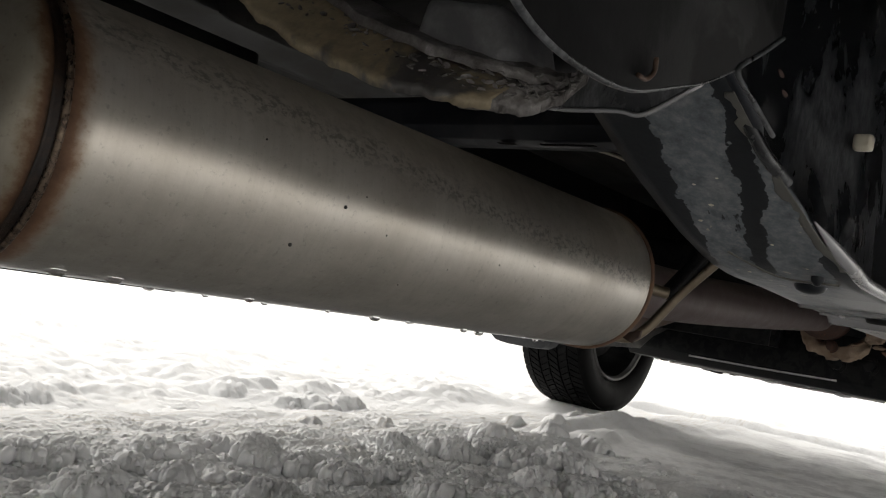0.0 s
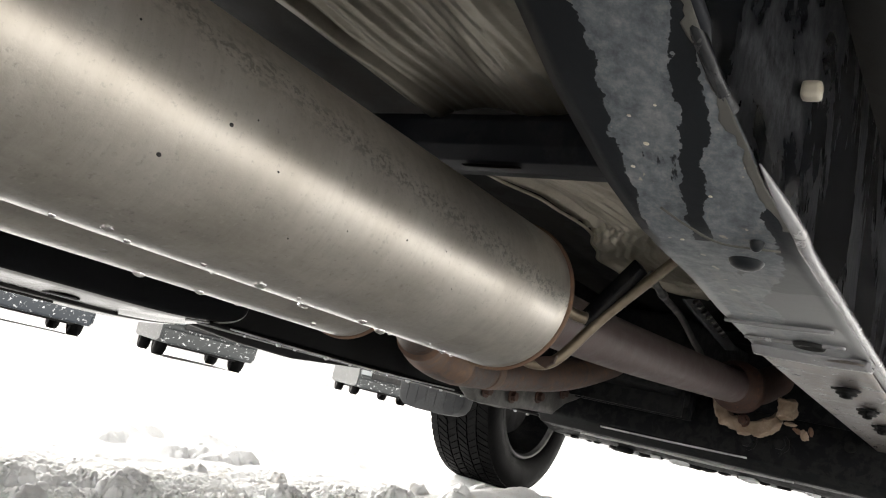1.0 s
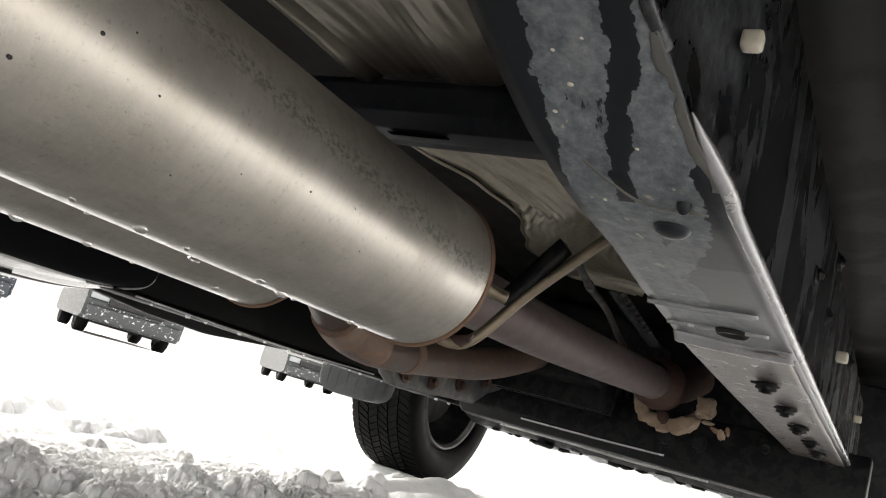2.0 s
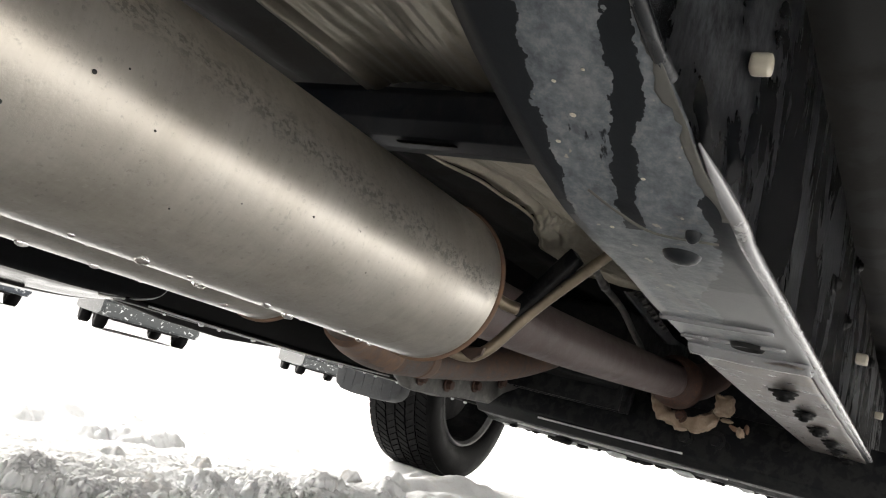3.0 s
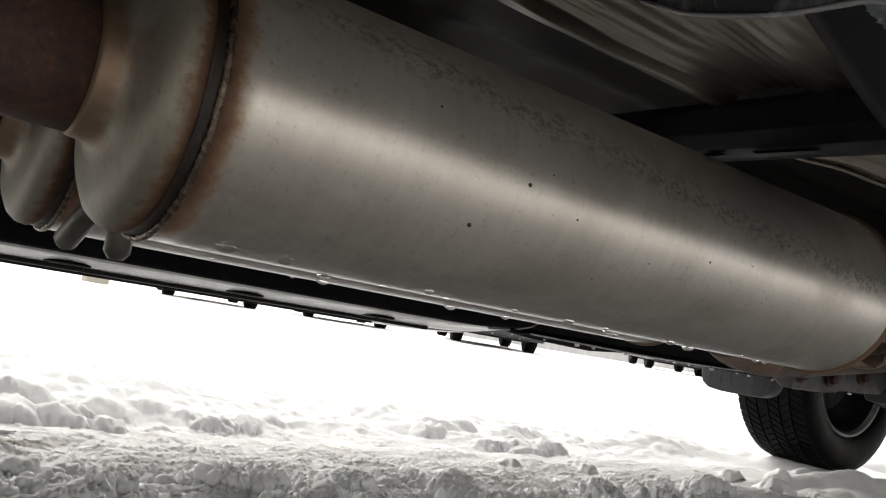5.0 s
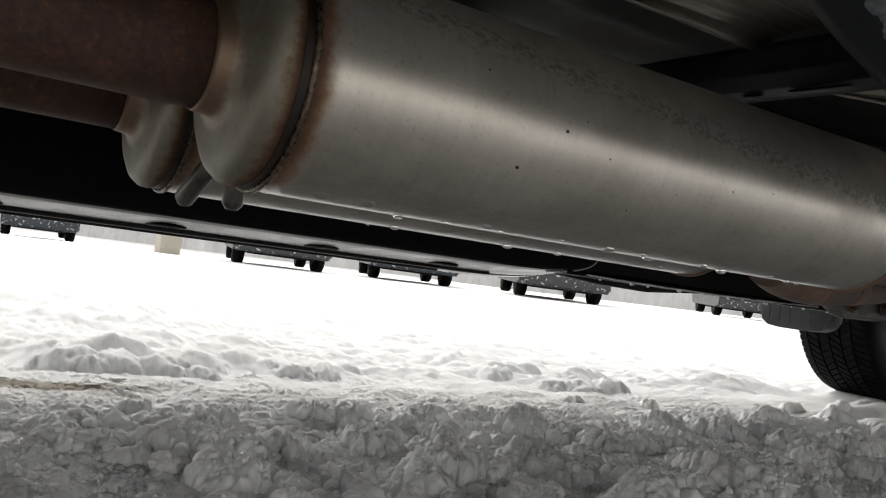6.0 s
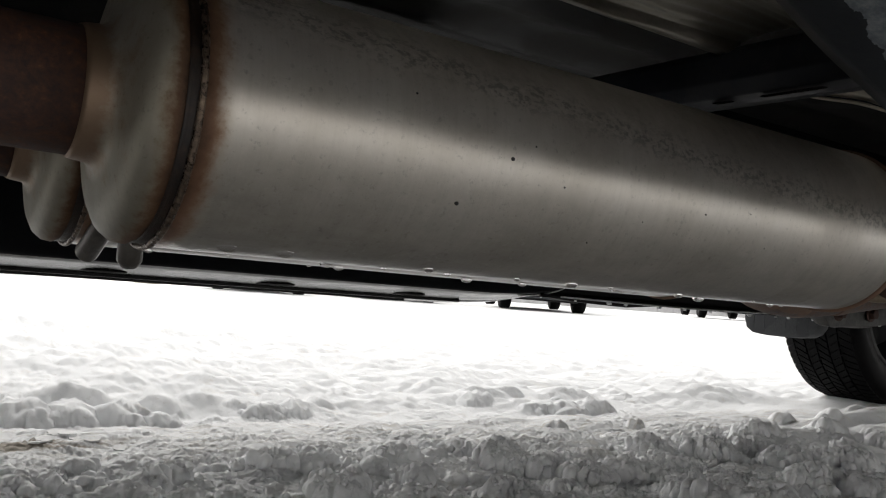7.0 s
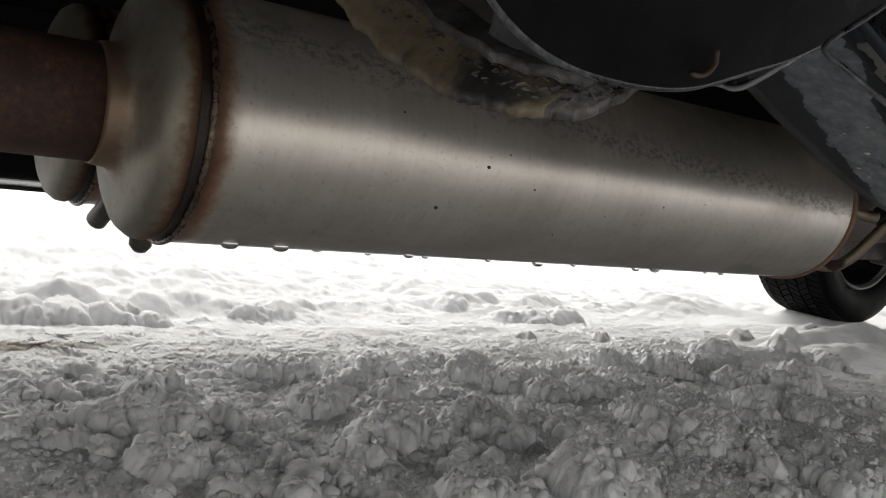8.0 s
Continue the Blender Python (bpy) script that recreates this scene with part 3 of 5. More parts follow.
REAR_LUMPS = [(0.611, 0.377, 0.089), (0.616, 0.322, 0.063), (0.537, 0.354, 0.031), (0.607, 0.167, 0.115), (0.625, 0.137, 0.071), (0.419, 0.151, 0.081), (0.453, 0.144, 0.051), (0.505, 0.15, 0.04),
              (0.419, 0.507, 0.077), (0.451, 0.662, 0.05), (0.6, 0.651, 0.057), (0.55, 0.528, 0.065), (0.429, 0.364, 0.088), (0.4, 0.324, 0.049), (0.504, 0.361, 0.046), (0.401, 0.672, 0.054), (0.236, 0.647, 0.038),
              (0.197, 0.597, 0.056), (0.059, 0.641, 0.049), (0.099, 0.652, 0.041), (0.139, 0.468, 0.086), (0.206, 0.457, 0.054), (0.058, 0.468, 0.032), (0.155, 0.344, 0.064), (0.264, 0.469, 0.045),
              (0.2, 0.269, 0.037), (0.229, 0.265, 0.031), (0.296, 0.318, 0.04), (0.25, 0.217, 0.042), (0.331, 0.281, 0.039), (0.152, 0.202, 0.039)]


def strewn(count, seed, x0, x1, y0, y1, d0, d1):
    """Small clods lying in loose clusters."""
    rs = np.random.RandomState(seed)
    rows = []
    while len(rows) < count:
        x, y = rs.uniform(x0, x1), rs.uniform(y0, y1)
        if gradient_noise(np.array([x]), np.array([y]), 0.12, 95)[0] > rs.uniform(-0.5, 0.4):
            rows.append((x, y, d0 + (d1 - d0) * rs.rand() ** 2.2))
    return rows


SMALL_LUMPS = strewn(150, 5, 0.0, 0.75, 0.1, 0.74, 0.016, 0.042) + strewn(90, 6, 0.7, 1.6, 0.0, 0.72, 0.018, 0.046)


def lump_height(x, y):
    """Clods with steep sides and rounded, uneven tops."""
    wx = x + 0.027 * gradient_noise(x, y, 0.05, 81) + 0.013 * gradient_noise(x, y, 0.018, 82)
    wy = y + 0.027 * gradient_noise(x, y, 0.05, 83) + 0.013 * gradient_noise(x, y, 0.018, 84)
    lump = np.zeros_like(x)
    for bx, by, d in LANE_LUMPS + FRONT_LUMPS + REAR_LUMPS + SMALL_LUMPS:
        at = (np.abs(wx - bx) < 0.55 * d) & (np.abs(wy - by) < 0.55 * d)
        q = ((wx[at] - bx) ** 2 + (wy[at] - by) ** 2) / (0.55 * d) ** 2
        tall, steep = (0.40, 0.56) if by < 0.78 else (0.32, 0.8)
        lump[at] = np.maximum(lump[at], tall * d * np.clip(1 - q, 0, 1) ** steep)
    return lump


def snow_base(x, y):
    base = 0.018 * gradient_noise(x, y, 0.8, 1) + 0.016 * gradient_noise(x, y, 0.27, 2, 0.5)
    lane = track(x, y)
    rough = 1 - 0.9 * lane
    h = base * (0.25 + 0.75 * rough) + 0.0035 * lane * gradient_noise(x * 0.3, y, 0.02, 71) + 0.002 * lane * gradient_noise(x * 0.5, y, 0.009, 72)
    ragged = 1 + 0.6 * gradient_noise(x, y, 0.09, 33)
    for bx, by, sx, sy, top in BANKS:
        q = ((x - bx) / sx) ** 2 + ((y - by) / sy) ** 2
        h = h + 0.75 * top * np.exp(-q ** 1.6) * ragged
    soft = np.clip((y - 1.08) / 0.15, 0, 1) * np.clip((7.0 - y) / 3, 0, 1)
    h = h + soft * (0.025 * gradient_noise(x, y, 0.6, 18) + 0.026 * gradient_noise(x, y, 0.18, 19) + 0.022 * np.abs(gradient_noise(x, y, 0.085, 20, 0.4)) + 0.013 * np.abs(gradient_noise(x, y, 0.042, 21, 1.1))) - 0.016 * rough
    h = h + lump_height(x, y)
    # Groove and low step across the snow ahead, slanting with y.
    snow_groove = x - 3.38 - 0.55 * np.clip(1.12 - y, -0.2, 3) - 0.03 * gradient_noise(x, y, 0.25, 77)
    h = h - 0.045 * np.clip(1 - np.abs(snow_groove) / 0.10, 0, 1) * np.clip((1.25 - y) / 0.1, 0, 1) + 0.012 * np.clip(snow_groove / 0.1, 0, 1) * np.clip((1.25 - y) / 0.1, 0, 1) * np.clip(6 - x, 0, 1)
    fall = np.clip(y - 4, 0, 10) * -0.013 + np.clip(y - 14, 0, 50) * -0.0214 + np.clip(x - 5, -10, 40) * 0.008 * np.clip((y - 4) / 6, 0, 1)
    return h - 0.012 + fall


def under_tyre(x, y):
    return 1 - np.clip(2.2 - 1.6 * np.hypot((x - 2.72) / 0.18, (y - 1.08) / 0.13), 0, 1)


def snow_height(x, y):
    h, lump = snow_base(x, y), lump_height(x, y)
    for row in LEVELS:
        h = h + level_height(x, y, lump, *row)
    return h * under_tyre(x, y)


def build_ground():
    def ticks(lo, hi, step, growth):
        """Even steps from lo to hi, then growing ones to the horizon on both sides."""
        mid = np.arange(lo, hi, step)
        sides = []
        for slow in (1.1, growth):
            out, d, at = [], step, 0.0
            while at < 900:
                d *= slow if at < 2.5 else 1.09
                at += d
                out.append(at)
            sides.append(np.array(out))
        return np.concatenate([lo - sides[0][::-1], mid, mid[-1] + sides[1]])
    gx, gy = ticks(-0.1, 1.5, 0.0019, 1.014), ticks(-0.05, 0.72, 0.0016, 1.012)
    n, ny = len(gx), len(gy)
    X, Y = np.meshgrid(gx, gy, indexing="ij")
    keep, lump = under_tyre(X, Y), lump_height(X, Y)
    P = np.stack([X, Y, snow_base(X, Y) * keep], 2)
    for row in LEVELS:
        normal = np.cross(np.gradient(P, axis=0), np.gradient(P, axis=1))
        normal /= np.linalg.norm(normal, axis=2, keepdims=True)
        P = P + normal * (level_height(X, Y, lump, *row) * keep)[:, :, None]
    verts = P.reshape(-1, 3)
    i, j = np.meshgrid(np.arange(n - 1), np.arange(ny - 1), indexing="ij")
    a = (i * ny + j).ravel()
    quads = np.stack([a, a + ny, a + ny + 1, a + 1], 1)
    me = bpy.data.meshes.new("ground")
    me.vertices.add(len(verts))
    me.vertices.foreach_set("co", verts.ravel().astype(np.float32))
    me.loops.add(quads.size)
    me.loops.foreach_set("vertex_index", quads.ravel().astype(np.int32))
    me.polygons.add(len(quads))
    me.polygons.foreach_set("loop_start", (np.arange(len(quads)) * 4).astype(np.int32))
    me.polygons.foreach_set("use_smooth", np.ones(len(quads), bool))
    me.update()
    me.validate()
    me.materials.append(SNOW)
    return tagged(new("ground", me), "churned crumbly white snow covering a parking area", "snow", kind="structure")


def ground_z(x, y):
    return float(snow_height(np.array([float(x)]), np.array([float(y)]))[0])


build_ground()


# ---- loose snow ----
def snow_blob(seed, subdiv, knob):
    """A crumbly lump of snow, about 1 across."""
    bm = bmesh.new()
    bmesh.ops.create_icosphere(bm, subdivisions=subdiv, radius=0.5)
    off = Vector((seed * 7.3, seed * 3.1, seed * 1.7))
    for v in bm.verts:
        d = v.co.normalized()
        k = 1 + 0.35 * noise.noise(d * 1.2 + off) + knob * (0.3 - 0.9 * noise.voronoi(d * 1.9 + off)[0][0] ** 2)
        if subdiv > 2:
            k += 0.55 * knob * (0.3 - noise.voronoi(d * 4.2 + off)[0][0] ** 2)
        if subdiv > 3:
            k += 0.3 * knob * (0.3 - noise.voronoi(d * 9 + off)[0][0] ** 2) + 0.15 * knob * (0.3 - noise.voronoi(d * 18 + off)[0][0] ** 2)
        v.co = v.co * max(0.4, k)
        v.co.z *= 0.8
    return bm


BLOBS = [snow_blob(k, 4, 0.6) for k in range(6)]
BLOB_MESHES = []
for k, bm in enumerate(BLOBS):
    for f in bm.faces:
        f.smooth = True
    me = bpy.data.meshes.new("snow_chunk")
    bm.to_mesh(me)
    bm.free()
    me.materials.append(SNOW_CHUNK)
    BLOB_MESHES.append(me)
LOOSE = [(0.515, 0.165, 0.032), (0.75, 0.30, 0.03), (0.30, 0.40, 0.028), (0.18, 0.25, 0.026), (1.06, 0.36, 0.035), (0.66, 0.46, 0.03), (0.10, 0.40, 0.03),
         (0.35, 0.55, 0.032), (0.86, 0.10, 0.032), (1.20, 0.48, 0.04), (0.48, 0.26, 0.024)]
for k, (x, y, d) in enumerate(LOOSE):
    c = tagged(new("snow_chunk", BLOB_MESHES[k % 6]), "loose chunk of packed snow lying on the snow", "snow chunk", "snow chunks")
    c.matrix_world = Matrix.LocRotScale((x, y, ground_z(x, y) + 0.05 * d), Euler((0.3 * math.sin(k * 3.1), 0.3 * math.cos(k * 1.7), k * 1.9)), (d * (1 + 0.2 * math.sin(k * 2.3)), d, d * (0.85 + 0.15 * math.cos(k))))


def crumbs(name, count, seed, x0, x1, y0, y1, r0, r1, level):
    """Thousands of small snow crumbs, in one mesh."""
    rs = np.random.RandomState(seed)
    shapes = []
    for k in range(8):
        bm = snow_blob(20 + k, level, 0.6)
        shapes.append((np.array([v.co[:] for v in bm.verts]), np.array([[v.index for v in f.verts] for f in bm.faces])))
        bm.free()
    xs, ys = x0 + (x1 - x0) * rs.rand(count * 4), y0 + (y1 - y0) * rs.rand(count * 4)
    keep = rs.rand(count * 4) < (1 - 0.93 * track(xs, ys)) * (0.1 + 1.2 * grid_noise(xs, ys, 0.10, 31) ** 1.6) * np.where(ys < 1.06, np.clip(1.35 - 1.6 * ys, 0.01, 1), np.clip(2.2 - ys, 0, 0.6))
    xs, ys = xs[keep][:count], ys[keep][:count]
    zs = snow_height(xs, ys)
    V, F, n0 = [], [], 0
    for k in range(len(xs)):
        v, f = shapes[k % 8]
        r = r0 + (r1 - r0) * rs.rand() ** 3.5
        a = rs.rand() * 6.283
        q = v * (2 * r)
        q = np.stack([q[:, 0] * math.cos(a) - q[:, 1] * math.sin(a), q[:, 0] * math.sin(a) + q[:, 1] * math.cos(a), q[:, 2]], 1)
        V.append(q + (xs[k], ys[k], zs[k] + 0.2 * r))
        F.append(f + n0)
        n0 += len(v)
    V, F = np.concatenate(V), np.concatenate(F)
    me = bpy.data.meshes.new(name)
    me.vertices.add(len(V))
    me.vertices.foreach_set("co", V.ravel().astype(np.float32))
    me.loops.add(F.size)
    me.loops.foreach_set("vertex_index", F.ravel().astype(np.int32))
    me.polygons.add(len(F))
    me.polygons.foreach_set("loop_start", (np.arange(len(F)) * 3).astype(np.int32))
    me.polygons.foreach_set("use_smooth", np.ones(len(F), bool))
    me.update()
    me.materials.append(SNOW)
    return tagged(new(name, me), "loose crumbs of snow scattered over the churned surface", "snow", kind="stuff")


crumbs("snow_crumbs", 900, 5, -0.15, 2.0, -0.05, 1.0, 0.002, 0.009, 2)


def snow_grains(count, seed, x0, x1, y0, y1):
    """Tens of thousands of tiny grains that roughen the crumbled snow."""
    rs = np.random.RandomState(seed)
    shapes = []
    for k in range(6):
        bm = bmesh.new()
        bmesh.ops.create_icosphere(bm, subdivisions=1, radius=1.0)
        shapes.append(np.array([v.co[:] for v in bm.verts]) * (0.75 + 0.5 * rs.rand(12, 1)))
        faces = np.array([[v.index for v in f.verts] for f in bm.faces])
        bm.free()
    shapes = np.array(shapes)
    xs, ys = x0 + (x1 - x0) * rs.rand(count * 3), y0 + (y1 - y0) * rs.rand(count * 3)
    dense = np.clip(0.5 + 1.8 * gradient_noise(xs, ys, 0.07, 61), 0.12, 1) * (1 - 0.97 * track(xs, ys)) * np.clip(1.25 - 1.55 * ys, 0.0, 1)
    keep = rs.rand(count * 3) < dense
    xs, ys = xs[keep][:count], ys[keep][:count]
    r = 0.0013 + 0.0030 * rs.rand(len(xs)) ** 2.2
    zs = snow_height(xs, ys) + 0.4 * r
    V = shapes[rs.randint(0, 6, len(xs))] * (r[:, None] * (0.8 + 0.5 * rs.rand(len(xs), 3)))[:, None, :] + np.stack([xs, ys, zs], 1)[:, None, :]
    F = (faces[None] + 12 * np.arange(len(xs))[:, None, None]).reshape(-1, 3)
    me = bpy.data.meshes.new("snow_grains")
    me.from_pydata(V.reshape(-1, 3).tolist(), [], F.tolist())
    me.polygons.foreach_set("use_smooth", np.ones(len(F), bool))
    me.update()
    me.materials.append(SNOW)
    return tagged(new("snow_grains", me), "fine loose grains of snow on the churned surface", "snow", kind="stuff")


snow_grains(9000, 8, -0.1, 1.4, -0.05, 1.0)

# thin ice broken out of the wheel track
rs = random.Random(11)
for k in range(11):
    x, y = 0.03 + 0.22 * rs.random(), 0.80 + 0.14 * rs.random()
    n = rs.randint(5, 7)
    w = 0.012 + 0.018 * rs.random()
    poly = [(w * (0.7 + 0.5 * rs.random()) * math.cos(6.283 * j / n), 0.6 * w * (0.7 + 0.5 * rs.random()) * math.sin(6.283 * j / n)) for j in range(n)]
    ob = tagged(put("ice_shard", prism(poly, "z", -0.0012, 0.0012, 0.0004), ICE, False), "thin flat shard of ice lying in the wheel track", "ice shard", "ice shards")
    ob.matrix_world = pose(x, y, ground_z(x, y) + 0.0022, rs.uniform(-4, 4), rs.uniform(-4, 4), rs.uniform(0, 360))

# ---- exhaust ----
R, LEN = 0.0765, 0.648


def muffler(y, label):
    m = tagged(thing("muffler", (0, y, AXIS_Z)), label, "muffler", "mufflers")
    shell = [(0.003, R + 0.0005)] + [(0.003 + (LEN - 0.006) * k / 40, R) for k in range(41)] + [(LEN - 0.003, R + 0.0005)]
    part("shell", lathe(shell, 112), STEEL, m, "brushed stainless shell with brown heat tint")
    cap = [(0.004, R - 0.0015), (-0.002, R - 0.0022), (-0.005, R - 0.0026), (-0.0085, R - 0.0004), (-0.014, R - 0.0012), (-0.019, R - 0.005), (-0.0225, R - 0.012), (-0.0245, R - 0.021), (-0.026, R - 0.031),
           (-0.028, R - 0.038), (-0.031, R - 0.0405), (-0.039, R - 0.0415), (-0.042, R - 0.0425), (-0.039, R - 0.0435)]
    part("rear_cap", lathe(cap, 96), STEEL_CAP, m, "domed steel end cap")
    groove = [(-0.0056, R - 0.0018), (-0.005, R - 0.0010), (-0.0038, R - 0.0016), (-0.002, R - 0.0012), (0.0, R - 0.001)]
    part("weld_groove", lathe(groove, 112), BURNT, m, "burnt black groove beside the weld")
    bead = [(0.0019 * math.cos(a) + 0.0012, R + 0.0002 + 0.0019 * math.sin(a)) for a in (math.pi * 2 * k / 10 for k in range(11))]
    ripple = lathe(bead, 360)
    for v in ripple.verts:
        q = 1 + 0.0022 * math.sin(110 * math.atan2(v.co.z, v.co.y)) + 0.003 * noise.noise(v.co * 60)
        v.co.y, v.co.z = v.co.y * q, v.co.z * q
    part("rear_weld", ripple, WELD, m, "dark burnt weld bead")
    front = [(LEN + 0.002, R), (LEN + 0.010, R - 0.002), (LEN + 0.022, R - 0.010), (LEN + 0.032, R - 0.024), (LEN + 0.040, R - 0.037), (LEN + 0.060, R - 0.042)]
    part("front_cap", lathe(front, 96), BROWN_PIPE, m, "browned end cap")
    bead = [(LEN + 0.0035 * math.cos(a), R + 0.0005 + 0.0022 * math.sin(a)) for a in (math.pi * 2 * k / 10 for k in range(11))]
    part("front_seam", lathe(bead, 160), ORANGE_RUST, m, "thin rusty rolled seam")
    part("tail_pipe", tube([(-0.037, 0, 0), (-0.3, 0, 0.0), (-0.7, 0.0, 0.004), (-1.1, 0.0, 0.02)], 0.0334, 40, 6), RUST_PIPE, m, "dull reddish brown rusty pipe")
    return m


near = muffler(0.0, "brushed stainless steel round muffler with rust-tinted weld")
far = muffler(0.20, "second stainless steel muffler hanging beside the first")


def stub(at, foot, r, parent):
    d = Vector(foot) - Vector(at)
    bm = tube([at, Vector(at) + d * 0.5, Vector(foot) - d.normalized() * 0.004, foot], r, 14, 1, radii=lambda t: r if t < 0.9 else r * 0.6)
    part("hanger_stub", bm, STUB, parent, "short hanger rod with a drop of water")


stub((0.0035, 0.031, -0.064), (0.0052, 0.0376, -0.0885), 0.0072, near)
stub((0.010, -0.105, -0.050), (0.0027, -0.058, -0.0845), 0.0076, far)

# front pipe of the nearer muffler
fp = tagged(thing("front_exhaust_pipe", (0.7, 0, AXIS_Z)), "heat-browned exhaust pipe leading forward from the muffler", "exhaust pipe")
part("pipe", tube([(-0.005, 0, 0), (0.25, 0.0, 0.008), (0.6, 0.005, 0.028), (1.03, 0.02, 0.056)], 0.034, 40, 8), BROWN_PIPE, fp)
part("flange_collar", lathe([(0.94, 0.036), (0.945, 0.042), (0.985, 0.043), (0.99, 0.052), (1.03, 0.053), (1.036, 0.02)], 40), RUST_PIPE, fp).location = (0, 0.02, 0.056)
ear = [(0.074, 0.380), (0.068, 0.352), (0.045, 0.328), (0.010, 0.313), (-0.020, 0.313), (-0.048, 0.325), (-0.070, 0.350), (-0.058, 0.364), (-0.035, 0.346), (0.0, 0.338), (0.03, 0.346), (0.052, 0.368)]
bm = prism([(u, v - AXIS_Z) for u, v in ear], "x", 1.030, 1.060, 0.004)
roughen(bm, 0.009, 45.0, 3)
part("flange", bm, PALE_RUST, fp, "pale corroded flange ear")
bm = box(1.015, 1.050, -0.092, -0.060, 0.012, 0.050, 0.006)
roughen(bm, 0.008, 55.0, 3)
part("flange_nut", bm, PALE_RUST, fp, "pale corroded flange nut")
for k, (y, z, w) in enumerate(((-0.085, 0.004, 0.022), (-0.098, -0.006, 0.02), (-0.112, -0.012, 0.024), (-0.122, -0.002, 0.018))):
    part("rust_scale", snow_blob(90 + k, 3, 0.7), ORANGE_RUST if k % 2 else PALE_RUST, fp, "flaking rust scale").matrix_basis = Matrix.LocRotScale((1.04 + 0.006 * k, y, z), Euler((0.5 * k, 0.3, 0.8 * k)), (w * 0.6, w, w * 0.45))
part("converter_pipe", tube([(1.04, 0.02, 0.056), (1.25, 0.03, 0.09), (1.5, 0.05, 0.14)], 0.04, 30, 6), RUST_PIPE, fp)
bolt((1.032, 0.004, -0.008), "x", 0.009, -0.012, RUST_PIPE, fp)

# crossing pipe of the farther muffler
yp = tagged(thing("crossover_exhaust_pipe", (0.7, 0.20, AXIS_Z)), "rust-flecked exhaust pipe bending under the floor", "exhaust pipe")
part("bend", tube([(-0.01, 0, 0), (0.09, 0.012, -0.016), (0.247, 0.076, -0.049), (0.37, 0.1, -0.056), (0.505, 0.12, -0.047), (0.65, 0.13, -0.031), (0.807, 0.114, -0.005), (0.941, 0.092, 0.04), (1.098, 0.081, 0.1)], 0.0325, 36, 8), CROSS_PIPE, yp)
part("rusted_elbow", tube([(0.17, 0.042, -0.040), (0.247, 0.076, -0.049), (0.308, 0.088, -0.053), (0.37, 0.1, -0.056)], 0.0331, 36, 8), RUST_ELBOW, yp, "orange-brown rusted elbow")
part("weld_ring", tube([(0.489, 0.1176, -0.0478), (0.505, 0.12, -0.047), (0.521, 0.1216, -0.0456)], 0.0339, 36, 3), RUST_ELBOW, yp, "flaking rusty weld ring")

# hanger in front of the muffler
hg = tagged(thing("exhaust_hanger", (0.70, -0.03, 0.30)), "tan steel exhaust hanger rod with black rubber block", "exhaust hanger")
part("lower_rod", tube([(-0.02, 0.03, -0.005), (0.0, 0.005, -0.014), (0.015, -0.015, -0.002), (0.03, -0.05, 0.052), (0.04, -0.11, 0.122), (0.05, -0.20, 0.225)], 0.0058, 16, 8), TAN_STEEL, hg)
part("upper_rod", tube([(-0.045, -0.012, 0.056), (0.0, -0.024, 0.046), (0.015, -0.036, 0.044)], 0.0065, 16, 6), TAN_STEEL, hg)
part("rubber_bar", prism([(-0.026, 0.046), (-0.036, 0.036), (-0.086, 0.104), (-0.076, 0.114)], "x", 0.014, 0.034, 0.002), GRIMY, hg, "black rubber isolator bar")

bm = prism([(0.002, -0.009), (-0.026, -0.002), (-0.024, -0.011), (-0.021, -0.013), (-0.016, -0.018)], "x", -0.014, -0.010, 0.001)
roughen(bm, 0.0015, 90.0, 2)
part("rusty_tab", bm, CROSS_PIPE, hg, "rusty folded tab under the muffler's front end")

# ---- chassis ----
# nearer frame rail: flat underneath, kicking up towards the rear
rail = tagged(thing("frame_rail", (0, 0, 0)), "black steel frame rail with grey road film and wet streaks", "frame rail")
STATIONS = [(-0.05, 0.535, -0.205, -0.285), (0.08, 0.47, -0.215, -0.297), (0.178, 0.425, -0.225, -0.306), (0.25, 0.391, -0.231, -0.315), (0.31, 0.362, -0.243, -0.328), (0.345, 0.347, -0.253, -0.339),
            (0.38, 0.343, -0.256, -0.34), (0.45, 0.343, -0.255, -0.34), (0.55, 0.343, -0.247, -0.34), (0.72, 0.343, -0.239, -0.34), (1.0, 0.343, -0.236, -0.34), (1.4, 0.343, -0.234, -0.34), (2.2, 0.343, -0.232, -0.34)]


def rail_line(x):
    for (x0, *a), (x1, *b) in zip(STATIONS, STATIONS[1:]):
        if x <= x1:
            t = (x - x0) / (x1 - x0)
            return [p + (q - p) * t for p, q in zip(a, b)]
    return STATIONS[-1][1:]


def rail_bottom(u, v):
    x = -0.05 + 2.25 * u ** 1.6
    z, yi, yo = rail_line(x)
    return (x, yi + (yo - yi) * v, z)


part("bottom_plate", sheet(rail_bottom, 150, 10, 0.004), RAIL, rail, "grey dusty underside with dark wet streaks")


